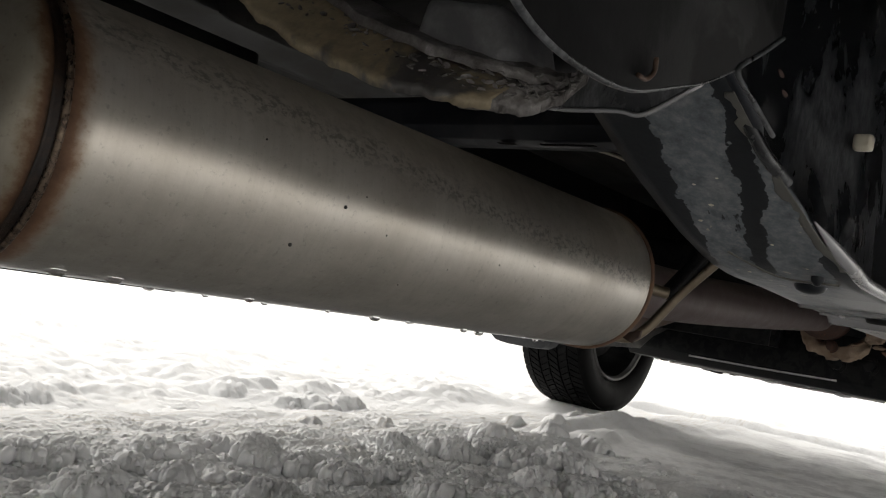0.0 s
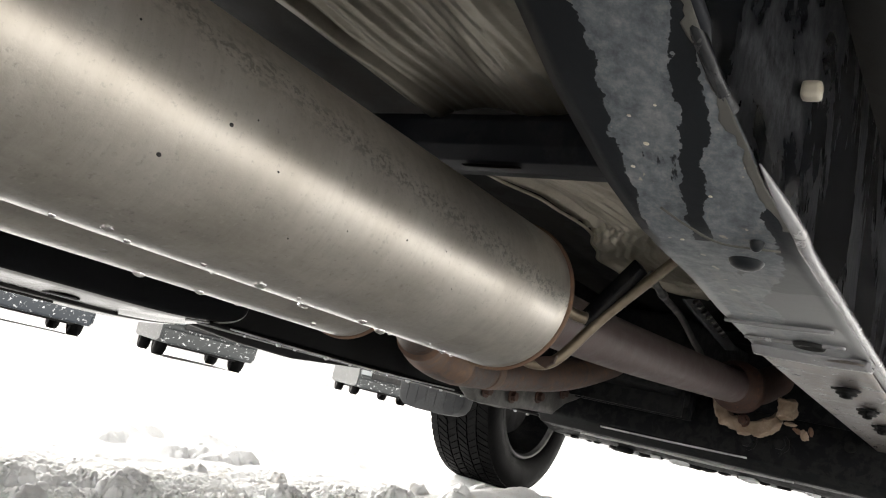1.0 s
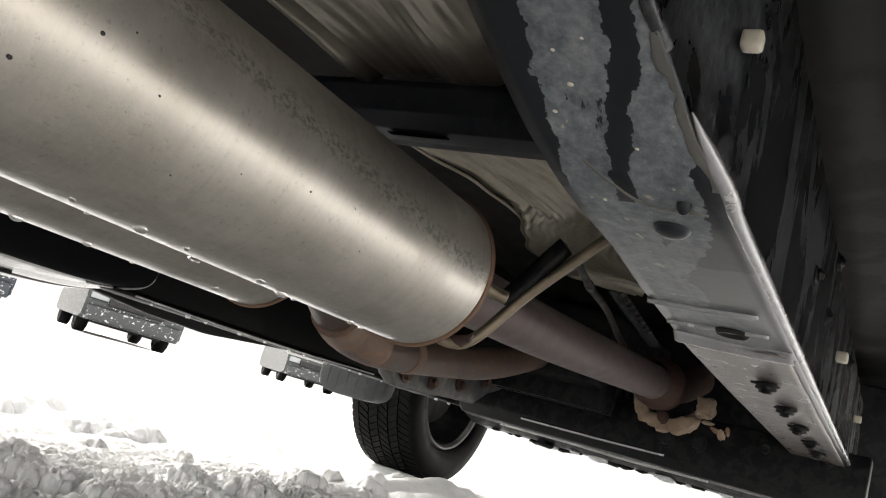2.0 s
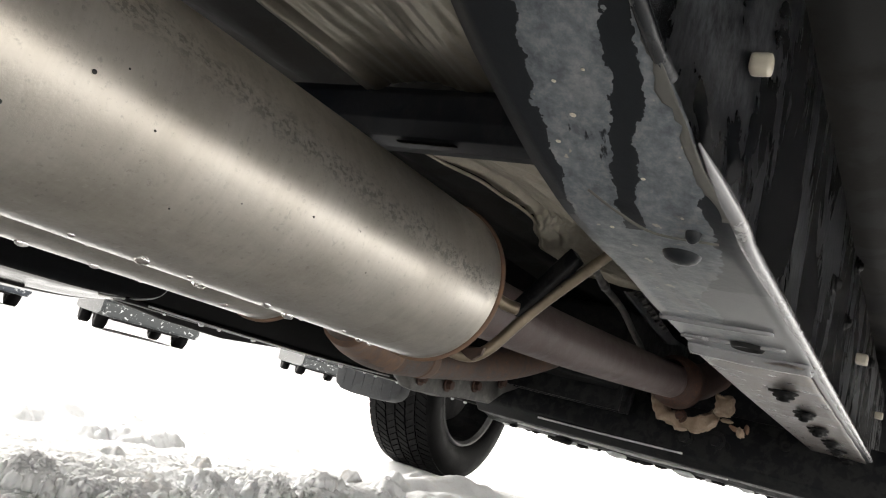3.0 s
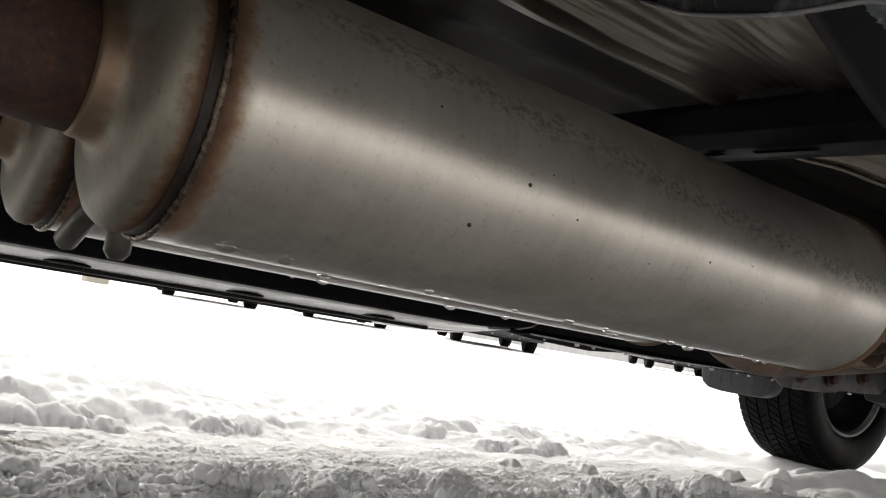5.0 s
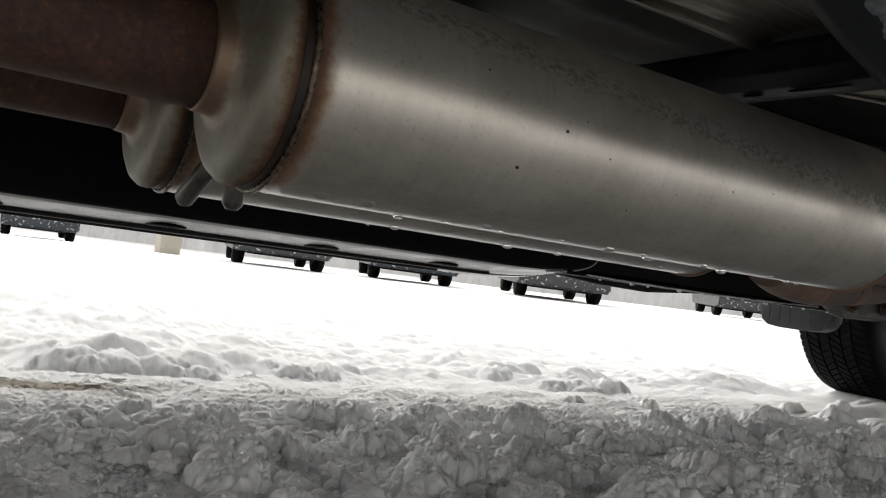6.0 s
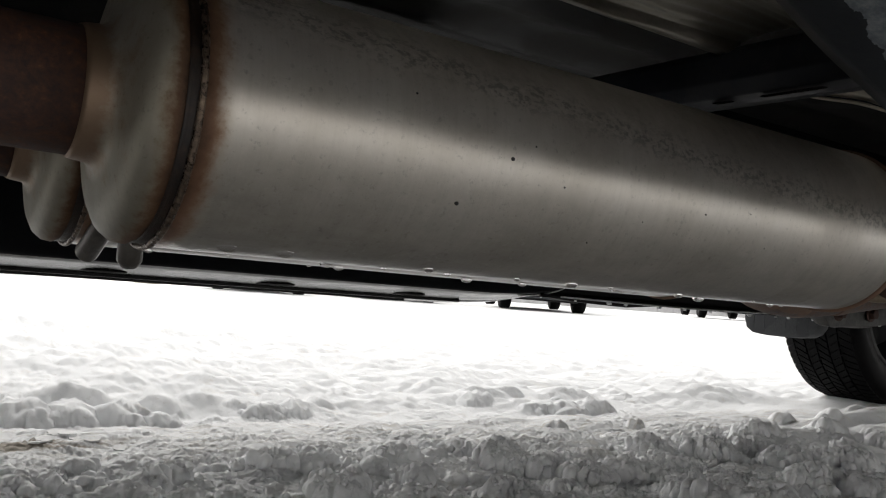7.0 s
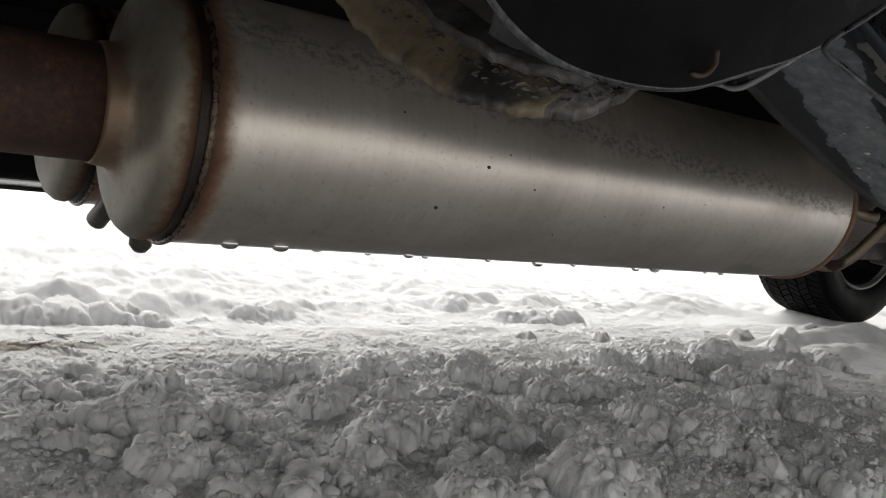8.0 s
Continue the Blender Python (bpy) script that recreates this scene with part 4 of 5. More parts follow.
def rail_wall(y_of, name, mt, lean):
    def fn(u, v):
        x = -0.05 + 2.25 * u ** 1.6
        z, yi, yo = rail_line(x)
        return (x, y_of(yi, yo) + lean * v, z + 0.004 + v * 0.16)
    bm = bmesh.new()
    nu, nv = 110, 4
    g = [[bm.verts.new(fn(i / nu, j / nv)) for j in range(nv + 1)] for i in range(nu + 1)]
    for i in range(nu):
        for j in range(nv):
            bm.faces.new((g[i][j], g[i][j + 1], g[i + 1][j + 1], g[i + 1][j]))
    bmesh.ops.solidify(bm, geom=bm.faces[:], thickness=0.004)
    part(name, bm, mt, rail)


rail_wall(lambda a, b: a, "inner_web", BLACK, 0.0)
rail_wall(lambda a, b: b + 0.002, "outer_web", RAIL_SIDE, 0.004)
def push_clip(seed, r):
    """A finned plug on z = 0 that stands up along z, with ragged fins."""
    bm = lathe([(0.0, r * 0.5), (r * 0.1, r * 1.1), (r * 0.3, r), (r * 0.38, r * 0.7), (r * 0.5, r * 0.85), (r * 0.65, r * 0.75), (r * 0.72, r * 0.5), (r * 0.9, r * 0.5), (r * 1.0, r * 0.1)], 22, "z", True)
    for v in bm.verts:
        q = 1 + 0.35 * noise.noise(Vector((v.co.x * 190, v.co.y * 190, seed * 3.3))) + 0.3 * noise.noise(Vector((v.co.x * 480, v.co.y * 480, v.co.z * 150 + seed)))
        v.co.x, v.co.y = v.co.x * q, v.co.y * q
    return bm


def bead_line(xs, r, mt, label, ends):
    line = [(x, rail_line(x)[2] - 0.001, rail_line(x)[0] + 0.004) for x in xs]
    part("corner_bead", tube(line, r, 16, 6, radii=lambda t: r * min(1.0, 0.15 + ends * t, 0.15 + 60 * (1 - t))), mt, rail, label)


# Same corner twice: dark at the rear, pale from 0.30 where its highlight begins.
bead_line((0.1, 0.178, 0.235), 0.0036, BEAM_PAINT, "dark rounded lower corner", 30)
bead_line((0.30, 0.32, 0.345, 0.38, 0.5, 0.7, 1.0, 1.4, 2.1), 0.0041, BEAD, "rounded lower corner with a painted bright highlight", 6)
part("weld_nub", tube([(0.222, -0.309, 0.408), (0.236, -0.314, 0.396), (0.252, -0.315, 0.392), (0.27, -0.318, 0.386)], 0.0036, 12, 5), RAIL_SIDE, rail, "bent end of the corner seam")
for x, y, r in ((0.389, -0.305, 0.010), (0.355, -0.318, 0.004)):
    z = rail_line(x)[0]
    part("drain_plug", lathe([(z + 0.001, r * 1.05), (z - 0.0012, r), (z - 0.0036, r * 0.82), (z - 0.0052, r * 0.45), (z - 0.0056, 0.0004)], 24, "z"), RAIL, rail, "pressed dimple").location = (x, y, 0)
rs = random.Random(2)
for k, (x, r) in enumerate(((0.878, 0.0165), (1.054, 0.0175), (1.246, 0.018), (1.438, 0.017), (1.615, 0.017), (1.822, 0.018), (2.03, 0.018))):
    part("push_clip", push_clip(k, r * 0.72), CLIP_BLACK, rail, "ragged black plastic push clip").matrix_basis = pose(x, -0.299 - 0.002 * (k % 2), 0.3385, 180, 0, 40 * k)
part("seam_line", tube([(0.325, -0.272, 0.3525), (0.338, -0.283, 0.3475), (0.352, -0.300, 0.3425), (0.358, -0.330, 0.3425)], 0.0007, 8, 6), MUD_GREY, rail, "pale curved sealant line")
part("mud_crust", sheet(lambda u, v: (0.20 + 0.14 * u, rail_line(0.20 + 0.14 * u)[2] + 0.007 * v * (0.7 + 0.9 * noise.noise(Vector((u * 9, 2.0, 0))) + 0.4 * noise.noise(Vector((u * 31, 5.0, 0)))) - 0.001, rail_line(0.20 + 0.14 * u)[0] - 0.0005 - 0.0004 * noise.noise(Vector((u * 14, v * 3, 5)))), 50, 6, 0.0006), MUD_GREY, rail, "dried grey mud crust")
for x, y, r in ((0.285, -0.273, 0.0016), (0.268, -0.268, 0.0011), (0.30, -0.262, 0.0013), (0.262, -0.283, 0.0009), (0.36, -0.275, 0.0012), (0.318, -0.300, 0.0011)):
    bm = bmesh.new()
    bmesh.ops.create_icosphere(bm, subdivisions=2, radius=r)
    part("paint_chip", bm, CLIP, rail, "pale chip").matrix_basis = Matrix.LocRotScale((x, y, rail_line(x)[0] - 0.0003), None, (1.3, 1, 0.4))
def lapped(u, v):
    x = 0.718 + 1.45 * u ** 1.4 + (0.012 * math.sin(v * 4 + 1) if u < 0.01 else 0)
    return (x, rail_line(x)[1] - 0.002 - (rail_line(x)[1] - rail_line(x)[2] - 0.008) * v, 0.3392 + 0.0006 * math.sin(x * 31) * math.sin(v * 5))


part("lapped_plate", sheet(lapped, 60, 12, 0.0025), RAIL_BARE, rail, "scuffed bare lower plate with pale rust")
for x0, dx in ((0.589, -0.006), (0.66, -0.01)):
    part("pressed_ridge", tube([(x0, -0.243, 0.3432), (x0 + dx * 0.4, -0.275, 0.3428), (x0 + dx, -0.305, 0.3428), (x0 + dx * 1.2, -0.326, 0.3436)], 0.0028, 10, 5), BEAD, rail, "pressed ridge across the underside")
part("lap_joint", sheet(lambda u, v: (0.70 + 0.03 * v + 0.008 * math.sin(u * 3), -0.239 - 0.1 * u, 0.3425 - 0.005 * math.sin(v * 3.1416) - 0.003 * v), 24, 8, 0.003), BEAD, rail, "stepped lap weld")
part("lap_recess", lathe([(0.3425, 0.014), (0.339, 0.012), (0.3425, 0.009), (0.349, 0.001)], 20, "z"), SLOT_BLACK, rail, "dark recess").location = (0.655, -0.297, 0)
part("nylon_clip", box(0.326, 0.3355, -0.3435, -0.333, 0.419, 0.4285, 0.0025), CLIP, rail, "cream nylon clip")
for x, z in ((1.126, 0.424), (1.76, 0.427)):
    part("nylon_clip", box(x - 0.012, x + 0.012, -0.352, -0.338, z - 0.006, z + 0.006, 0.0025), CLIP, rail, "cream nylon clip")
for k, (x, z, r) in enumerate(((0.722, 0.419, 0.009), (0.882, 0.478, 0.009), (0.876, 0.418, 0.008), (1.3, 0.45, 0.01))):
    part("push_clip", push_clip(k + 9, r * 0.95), CLIP_BLACK, rail, "ragged black plastic push clip").matrix_basis = pose(x, -0.3405, z, 90, 0, 0)

# black plate hung beside the rail, with a rolled lower edge
pl = tagged(thing("bracket_plate", (0.05, -0.33, 0.37)), "black curved bracket plate with rolled lower edge", "bracket")
edge = [(-0.16, 0.47), (-0.08, 0.42), (-0.04, 0.395), (-0.017, 0.378), (0.006, 0.3705), (0.035, 0.3695), (0.062, 0.373), (0.09, 0.383), (0.12, 0.3945), (0.16, 0.416), (0.19, 0.436)]
low = smooth_path([(x, 0, z) for x, z in edge], 5)
outline = [(p.x - 0.05, p.z - 0.37) for p in low] + [(0.14, 0.2), (-0.21, 0.2)]
part("plate", prism(outline, "y", -0.0015, 0.0015), SOOT, pl)
part("rolled_edge", tube([(p.x - 0.05, 0, p.z - 0.37) for p in low[::3]], 0.0014, 12, 3), RAIL_SIDE, pl)
part("folded_flange", tube([(0.103, -0.015, 0.052), (0.080, -0.016, 0.038), (0.060, -0.016, 0.026), (0.061, -0.016, 0.022), (0.075, -0.016, 0.019), (0.106, -0.016, 0.012)], 0.0011, 8, 3), RAIL_SIDE, pl, "folded flange edge")
for k, (x, z) in enumerate(((0.120, 0.034), (0.112, 0.040))):
    part("rust_scab", snow_blob(70 + k, 3, 0.5), RUST_PIPE, pl, "flaking rust scab").matrix_basis = Matrix.LocRotScale((x, -0.0135, z), None, (0.007, 0.001, 0.003))
part("hole_lip", tube([(0.019, -0.003, 0.016), (0.019, -0.003, 0.011), (0.014, -0.003, 0.007), (0.008, -0.003, 0.0065)], 0.0009, 10, 5), CROSS_PIPE, pl, "rusty lip of an opening")

# curved gusset across the rail, behind the plate
gu = tagged(thing("gusset_plate", (0.13, -0.26, 0.40)), "dark curved gusset plate across the frame rail", "bracket")
go = [(-0.188, 0.406), (-0.205, 0.3985), (-0.22, 0.393), (-0.245, 0.388), (-0.264, 0.3855), (-0.289, 0.385), (-0.298, 0.383), (-0.307, 0.386), (-0.324, 0.396), (-0.326, 0.46), (-0.26, 0.46), (-0.22, 0.432)]
part("plate", prism([(y + 0.26, z - 0.40) for y, z in go], "x", -0.0015, 0.0015), RAIL_SIDE, gu)
part("lower_edge", tube([(-0.001, y + 0.26, z - 0.40) for y, z in go[:9]], 0.0012, 10, 3), BEAD, gu, "bright lower edge")

# mud-caked mount cup beside it
sp = tagged(thing("mount_cup", (0.02, -0.28, 0.36)), "body mount cup caked with tan mud and flaking grey crust", "mount")
ARC = [(0.02, -0.10, 0.455), (0.02, -0.137, 0.420), (0.02, -0.180, 0.391), (0.02, -0.22, 0.373), (0.02, -0.255, 0.362), (0.022, -0.280, 0.3575), (0.032, -0.296, 0.357), (0.047, -0.302, 0.360), (0.060, -0.305, 0.368), (0.066, -0.306, 0.380)]


def cup_band(x0, x1, in0, in1, seed, u0=0.0, u1=1.0, rough=1.0):
    """A ragged band along the cup's rim, from in0 to in1 across its wall."""
    def fn(uu, v):
        u = u0 + (u1 - u0) * uu
        k = u * (len(ARC) - 1)
        i = min(int(k), len(ARC) - 2)
        t = k - i
        ax, y, z = (ARC[i][q] + (ARC[i + 1][q] - ARC[i][q]) * t for q in (0, 1, 2))
        wide = 0.008 + 0.020 * (1 - u) ** 0.8
        a = in0 + (in1 - in0) * v
        w = noise.noise(Vector((u * 22, v * 2, seed)))
        fine = noise.noise(Vector((u * 60, v * 6, seed)))
        rag = rough * (0.0018 * w + 0.0007 * fine)
        q = 0.25 + 0.75 * (1 - u) ** 0.6
        return (ax - 0.02 + (x0 - 0.018 + (x1 - x0) * v) * q + rag, y + 0.28 - 0.6 * wide * a * (1 - u) + 0.5 * rag, z - 0.36 + wide * a + rag)
    return sheet(fn, 150, 14, 0.004)


part("wall", cup_band(0.018, 0.046, 0.0, 0.95, 1.0, 0.0, 0.66), CUP, sp, "tan mud-caked wall")
part("crusted_wall", cup_band(0.018, 0.046, -0.04, 0.95, 4.0, 0.60, 1.0, 0.8), CRUST, sp, "wall under black and grey crust")
part("lip", cup_band(0.030, 0.046, 0.80, 1.05, 7.0, 0.0, 0.98, 0.8), CRUST, sp, "grey crusted lip")


def chips(count, seed, u0, u1, in0, in1, size):
    """Flakes of crust along the cup's rim, in one mesh."""
    bm, r2 = bmesh.new(), random.Random(seed)
    for k in range(count):
        u = u0 + (u1 - u0) * (k + r2.random()) / count
        q = u * (len(ARC) - 1)
        i = min(int(q), len(ARC) - 2)
        ax, y, z = (ARC[i][c] + (ARC[i + 1][c] - ARC[i][c]) * (q - i) for c in (0, 1, 2))
        wide, a = 0.008 + 0.020 * (1 - u) ** 0.8, r2.uniform(in0, in1)
        w = size * r2.uniform(0.4, 1.3)
        at = Vector((ax - 0.02 + 0.020 * a * (0.25 + 0.75 * (1 - u)), y + 0.28 - 0.6 * wide * a * (1 - u), z - 0.36 + wide * a - 0.0005))
        b2 = snow_blob(80 + k % 9, 2, 0.6)
        b2.transform(Matrix.LocRotScale(at, Euler((r2.uniform(-0.6, 0.6), r2.uniform(-0.6, 0.6), r2.uniform(0, 3))), (w, w * r2.uniform(0.5, 1.0), w * 0.22)))
        me = bpy.data.meshes.new("tmp")
        b2.to_mesh(me)
        b2.free()
        bm.from_mesh(me)
        bpy.data.meshes.remove(me)
    return bm


tagged(part("crust", chips(300, 1, 0.10, 1.0, 0.40, 1.05, 0.0030), CRUST, sp), "flaking grey crust", kind="stuff")
part("rubber_buffer", prism([(0.029, 0.025), (0.022, 0.016), (-0.009, 0.012), (-0.016, 0.019), (-0.010, 0.036), (0.025, 0.042)], "x", 0.016, 0.05, 0.004), BUFFER, sp, "grey rubber buffer")
part("stem", box(0.03, 0.09, -0.02, 0.18, 0.05, 0.30, 0.01), SOOT, sp)

# cross tube above the mufflers
cm = tagged(thing("cross_member", (0.76, 0, 0.55)), "black pressed steel cross member with a long slot", "cross member")
prof = [(-0.030, 0.030), (-0.036, 0.020), (-0.036, -0.012), (-0.026, -0.030), (0.0, -0.034), (0.03, -0.03), (0.036, -0.01), (0.036, 0.022), (0.028, 0.03)]
part("beam", prism(prof, "y", -0.27, 0.60, 0.002), BEAM_PAINT, cm)
for mid, half in ((0.11, 0.036), (0.205, 0.009)):
    slot = bmesh.new()
    for k in range(28):
        a = 2 * math.pi * k / 28
        slot.verts.new((-0.020 + 0.006 * math.sin(a), mid + half * (1 if math.cos(a) > 0 else -1) + 0.006 * math.cos(a), -0.0340))
    slot.faces.new(slot.verts[:])
    bmesh.ops.solidify(slot, geom=slot.faces[:], thickness=0.0015)
    part("slot", slot, SLOT_BLACK, cm, "long rounded slot" if half > 0.02 else "short rounded slot")

# ribbed heat shields under the floor
def shield(name, x0, x1, y0, far_edge, z0, label, ribs, metal, deep):
    hs = tagged(thing(name, ((x0 + x1) / 2, y0, z0)), label, "heat shield", "heat shields")
    cx = (x0 + x1) / 2

    def fn(u, v):
        x = x0 + (x1 - x0) * u
        ye = far_edge(x)
        y = y0 + (ye - y0) * v
        d = (1 - v) * (ye - y0)
        z = deep * math.sin(d * 3.0 * ribs + 2.5 * noise.noise(Vector((x * 4, d * 4, ribs)))) * (0.35 + 0.65 * math.exp(-d / 0.14)) + 0.005 * math.sin(d * 38 + x * 7)
        z += 0.010 * noise.noise(Vector((x * 3, y * 12, ribs * 0.1))) + 0.002 * noise.noise(Vector((x * 12, y * 40, ribs)))
        z += 0.0035 * math.sin(x * 150 + d * 70) * math.exp(-((x - 1.24) / 0.08) ** 2) * math.exp(-d / 0.06) - (0.010 if v > 0.95 else 0.0)
        return (x - cx, y - y0, z)
    part("panel", sheet(fn, 170, 90, 0.0015), metal, hs)
    part("rolled_rim", tube([(x0 + (x1 - x0) * k / 14 - cx, far_edge(x0 + (x1 - x0) * k / 14) - y0, -0.010) for k in range(15)], 0.0026, 10, 4), metal, hs, "bright rolled rim")


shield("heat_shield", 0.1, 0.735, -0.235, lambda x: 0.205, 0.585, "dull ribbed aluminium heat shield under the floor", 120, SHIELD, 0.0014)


def wavy_edge(x):
    pts = [(0.79, 0.27), (0.93, 0.25), (1.08, 0.204), (1.215, 0.19), (1.33, 0.225), (1.45, 0.263), (1.6, 0.23), (1.7, 0.11)]
    for (a, p), (b, q) in zip(pts, pts[1:]):
        if x <= b:
            t = (x - a) / (b - a)
            t = t * t * (3 - 2 * t)
            return p + (q - p) * t
    return pts[-1][1]


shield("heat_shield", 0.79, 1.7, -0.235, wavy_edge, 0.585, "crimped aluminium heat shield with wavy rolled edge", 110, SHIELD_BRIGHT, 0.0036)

# floor, sills and the closing ends of the body
fl = tagged(thing("vehicle_floor", (0.6, 0.1, 0.66)), "dark undersealed vehicle floor pan", "vehicle floor")


def pan(u, v):
    x, y = -1.9 + 4.6 * u, -0.85 + 1.9 * v
    tunnel = 0.09 * math.exp(-((y - 0.10) / 0.12) ** 2)
    return (x - 0.6, y - 0.1, 0.0 + tunnel - 0.008 * math.cos(y * 42) * (1 if abs(y - 0.1) > 0.3 else 0))


part("pan", sheet(pan, 40, 90, 0.004), FLOOR_PAINT, fl)
# Sills carried up out of view to shade the near side.
part("near_sill", box(-2.5, 1.4, -0.80, -0.74, -0.25, 0.55, 0.02), BLACK_GLOSS, fl, "dark body sill")
part("far_sill", box(-2.5, 1.4, 0.92, 0.98, -0.25, 0.55, 0.02), BLACK_GLOSS, fl, "dark body sill")
part("sill_foot", prism([(0.44, -0.398), (0.60, -0.411), (0.78, -0.415), (0.97, -0.400), (1.15, -0.388), (1.15, -0.24), (0.44, -0.24)], "y", 0.83, 0.86, 0.003), SOOT, fl, "black foot of the far sill")
part("arch_liner", box(0.45, 2.06, 0.50, 0.54, -0.29, 0.1, 0.01), SOOT, fl, "dark inner wheel arch")
# Unseen wall added at the rear to keep out light from behind.
part("rear_light_block", box(-2.52, -2.46, -0.95, 0.95, -0.37, 0.3, 0.02), BLACK, fl)
# Unseen box added to shade the snow ahead of the skid plate.
part("front_end", box(2.3, 2.95, -0.95, 0.85, -0.22, 0.5, 0.03), BLACK, fl, "dark underside of the front end")
part("firewall", box(2.05, 2.1, -0.95, 0.75, -0.22, 0.4, 0.01), BLACK, fl)

# long rounded guard along the far side, with holes underneath
gd = tagged(thing("side_guard", (0, 0.56, 0.252)), "black glossy rounded side guard with drain holes", "side guard")


def guard(u, v):
    """The guard's skin: wrapped round from its upper inner edge to its lip, with a rounded front end."""
    sec = [(0.012, 0.16), (0.004, 0.12), (0.001, 0.08), (0.0, 0.05), (0.0005, 0.03), (0.003, 0.015), (0.009, 0.006), (0.022, 0.001), (0.05, -0.003), (0.09, -0.009), (0.122, -0.0135), (0.125, -0.008), (0.128, 0.010),
           (0.136, 0.010), (0.139, -0.012), (0.143, -0.0165), (0.174, -0.0205), (0.178, -0.016), (0.180, 0.006), (0.186, 0.006)]
    k = v * (len(sec) - 1)
    i = min(int(k), len(sec) - 2)
    t = k - i
    y, z = (sec[i][q] + (sec[i + 1][q] - sec[i][q]) * t for q in (0, 1))
    x = -1.4 + 2.27 * (1 - (1 - u) ** 2.2)
    e = max(0.0, (x - 0.58) / 0.29)
    s = math.sqrt(max(0.0, 1 - min(1, e) ** 3.5))
    return (x, 0.05 + (y - 0.05) * (0.55 + 0.45 * s), z + 0.036 * (1 - s) * (1 - max(0.0, z) / 0.16))


gb = bmesh.new()
gv = [[gb.verts.new(guard(i / 90, j / 76)) for j in range(77)] for i in range(91)]
for i in range(90):
    for j in range(76):
        gb.faces.new((gv[i][j], gv[i][j + 1], gv[i + 1][j + 1], gv[i + 1][j]))
gb.faces.new(gv[90])
bmesh.ops.remove_doubles(gb, verts=gb.verts, dist=0.0004)
part("skin", gb, BLACK_GLOSS, gd)
gb = bmesh.new()
gv = [[gb.verts.new(Vector(guard(i / 90, 0.33 * j / 12)) + Vector((0, -0.0012, -0.0006))) for j in range(13)] for i in range(91)]
for i in range(90):
    for j in range(12):
        gb.faces.new((gv[i][j], gv[i][j + 1], gv[i + 1][j + 1], gv[i + 1][j]))
bmesh.ops.solidify(gb, geom=gb.faces[:], thickness=0.001)
part("side_face", gb, MATT_BLACK, gd, "matt black side face")
# Reflected sky put into the pale colour of this edge.
part("front_edge", tube([Vector(guard(u, v)) + Vector((0, -0.0015, -0.0008)) for u, v in ((0.74, 0.37), (0.80, 0.37), (0.86, 0.36), (0.91, 0.35), (0.95, 0.33), (0.98, 0.31), (1.0, 0.27), (1.0, 0.22), (1.0, 0.16))], 0.0013, 10, 4), BRIGHT_EDGE, gd, "front edge with a bright reflection painted on")
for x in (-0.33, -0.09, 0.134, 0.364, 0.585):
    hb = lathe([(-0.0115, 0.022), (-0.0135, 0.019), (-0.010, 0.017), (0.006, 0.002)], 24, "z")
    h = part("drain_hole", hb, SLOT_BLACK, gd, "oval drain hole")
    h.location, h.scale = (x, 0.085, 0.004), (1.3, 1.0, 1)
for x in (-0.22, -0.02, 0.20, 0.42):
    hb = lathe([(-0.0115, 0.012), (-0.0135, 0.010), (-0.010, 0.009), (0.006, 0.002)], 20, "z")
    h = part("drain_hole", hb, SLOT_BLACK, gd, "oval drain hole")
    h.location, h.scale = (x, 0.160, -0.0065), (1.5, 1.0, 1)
# Black strips laid on the underside for the shade of its pressed channels.
part("channel", box(-1.3, 0.70, 0.108, 0.118, -0.0155, -0.010, 0.001), SLOT_BLACK, gd, "black strip standing for a shaded channel")
part("channel", box(-1.3, 0.62, 0.150, 0.158, -0.0205, -0.016, 0.001), SLOT_BLACK, gd, "black strip standing for a shaded channel")
part("mount", box(-0.4, 0.6, 0.02, 0.12, 0.12, 0.36, 0.01), BLACK, gd)

# farther frame rail
fr = tagged(thing("frame_rail", (0.75, 0.44, 0.25)), "black steel frame rail on the far side", "frame rail")
part("web", box(0.06, 1.7, 0.15, 0.25, 0.012, 0.13, 0.006), SOOT, fr)
part("rear_web", box(-2.0, 0.0, 0.10, 0.14, 0.10, 0.20, 0.006), BLACK, fr)
part("lower_flange", box(0.05, 1.25, 0.138, 0.24, 0.006, 0.012, 0.002), SOOT, fr, "worn flange edge")

part("flange_edge", tube([(0.09, 0.137, 0.009), (0.30, 0.137, 0.007), (0.50, 0.137, 0.007), (0.78, 0.137, 0.012)], 0.0015, 10, 5), BRIGHT_EDGE, fr, "pale flange edge")

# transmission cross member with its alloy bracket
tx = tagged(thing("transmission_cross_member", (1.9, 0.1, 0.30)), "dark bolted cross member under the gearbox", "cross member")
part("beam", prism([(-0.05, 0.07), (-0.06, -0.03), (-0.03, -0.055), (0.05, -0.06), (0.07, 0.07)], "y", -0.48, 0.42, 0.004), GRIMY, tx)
part("edge_strip", tube([(-0.056, 0.25, -0.036), (-0.058, 0.07, -0.035), (-0.06, -0.09, -0.032)], 0.0022, 10, 4), BRIGHT_EDGE, tx, "bright edge line")
part("edge_strip", tube([(0.0, 0.32, -0.061), (0.0, 0.15, -0.060), (0.0, 0.01, -0.062), (0.0, -0.18, -0.059)], 0.0026, 10, 4), BRIGHT_EDGE, tx, "bright edge line")
for y, z in ((-0.086, 0.004), (-0.152, 0.012)):
    bolt((-0.056, y, z), "x", 0.013, -0.014, GRIMY, tx)
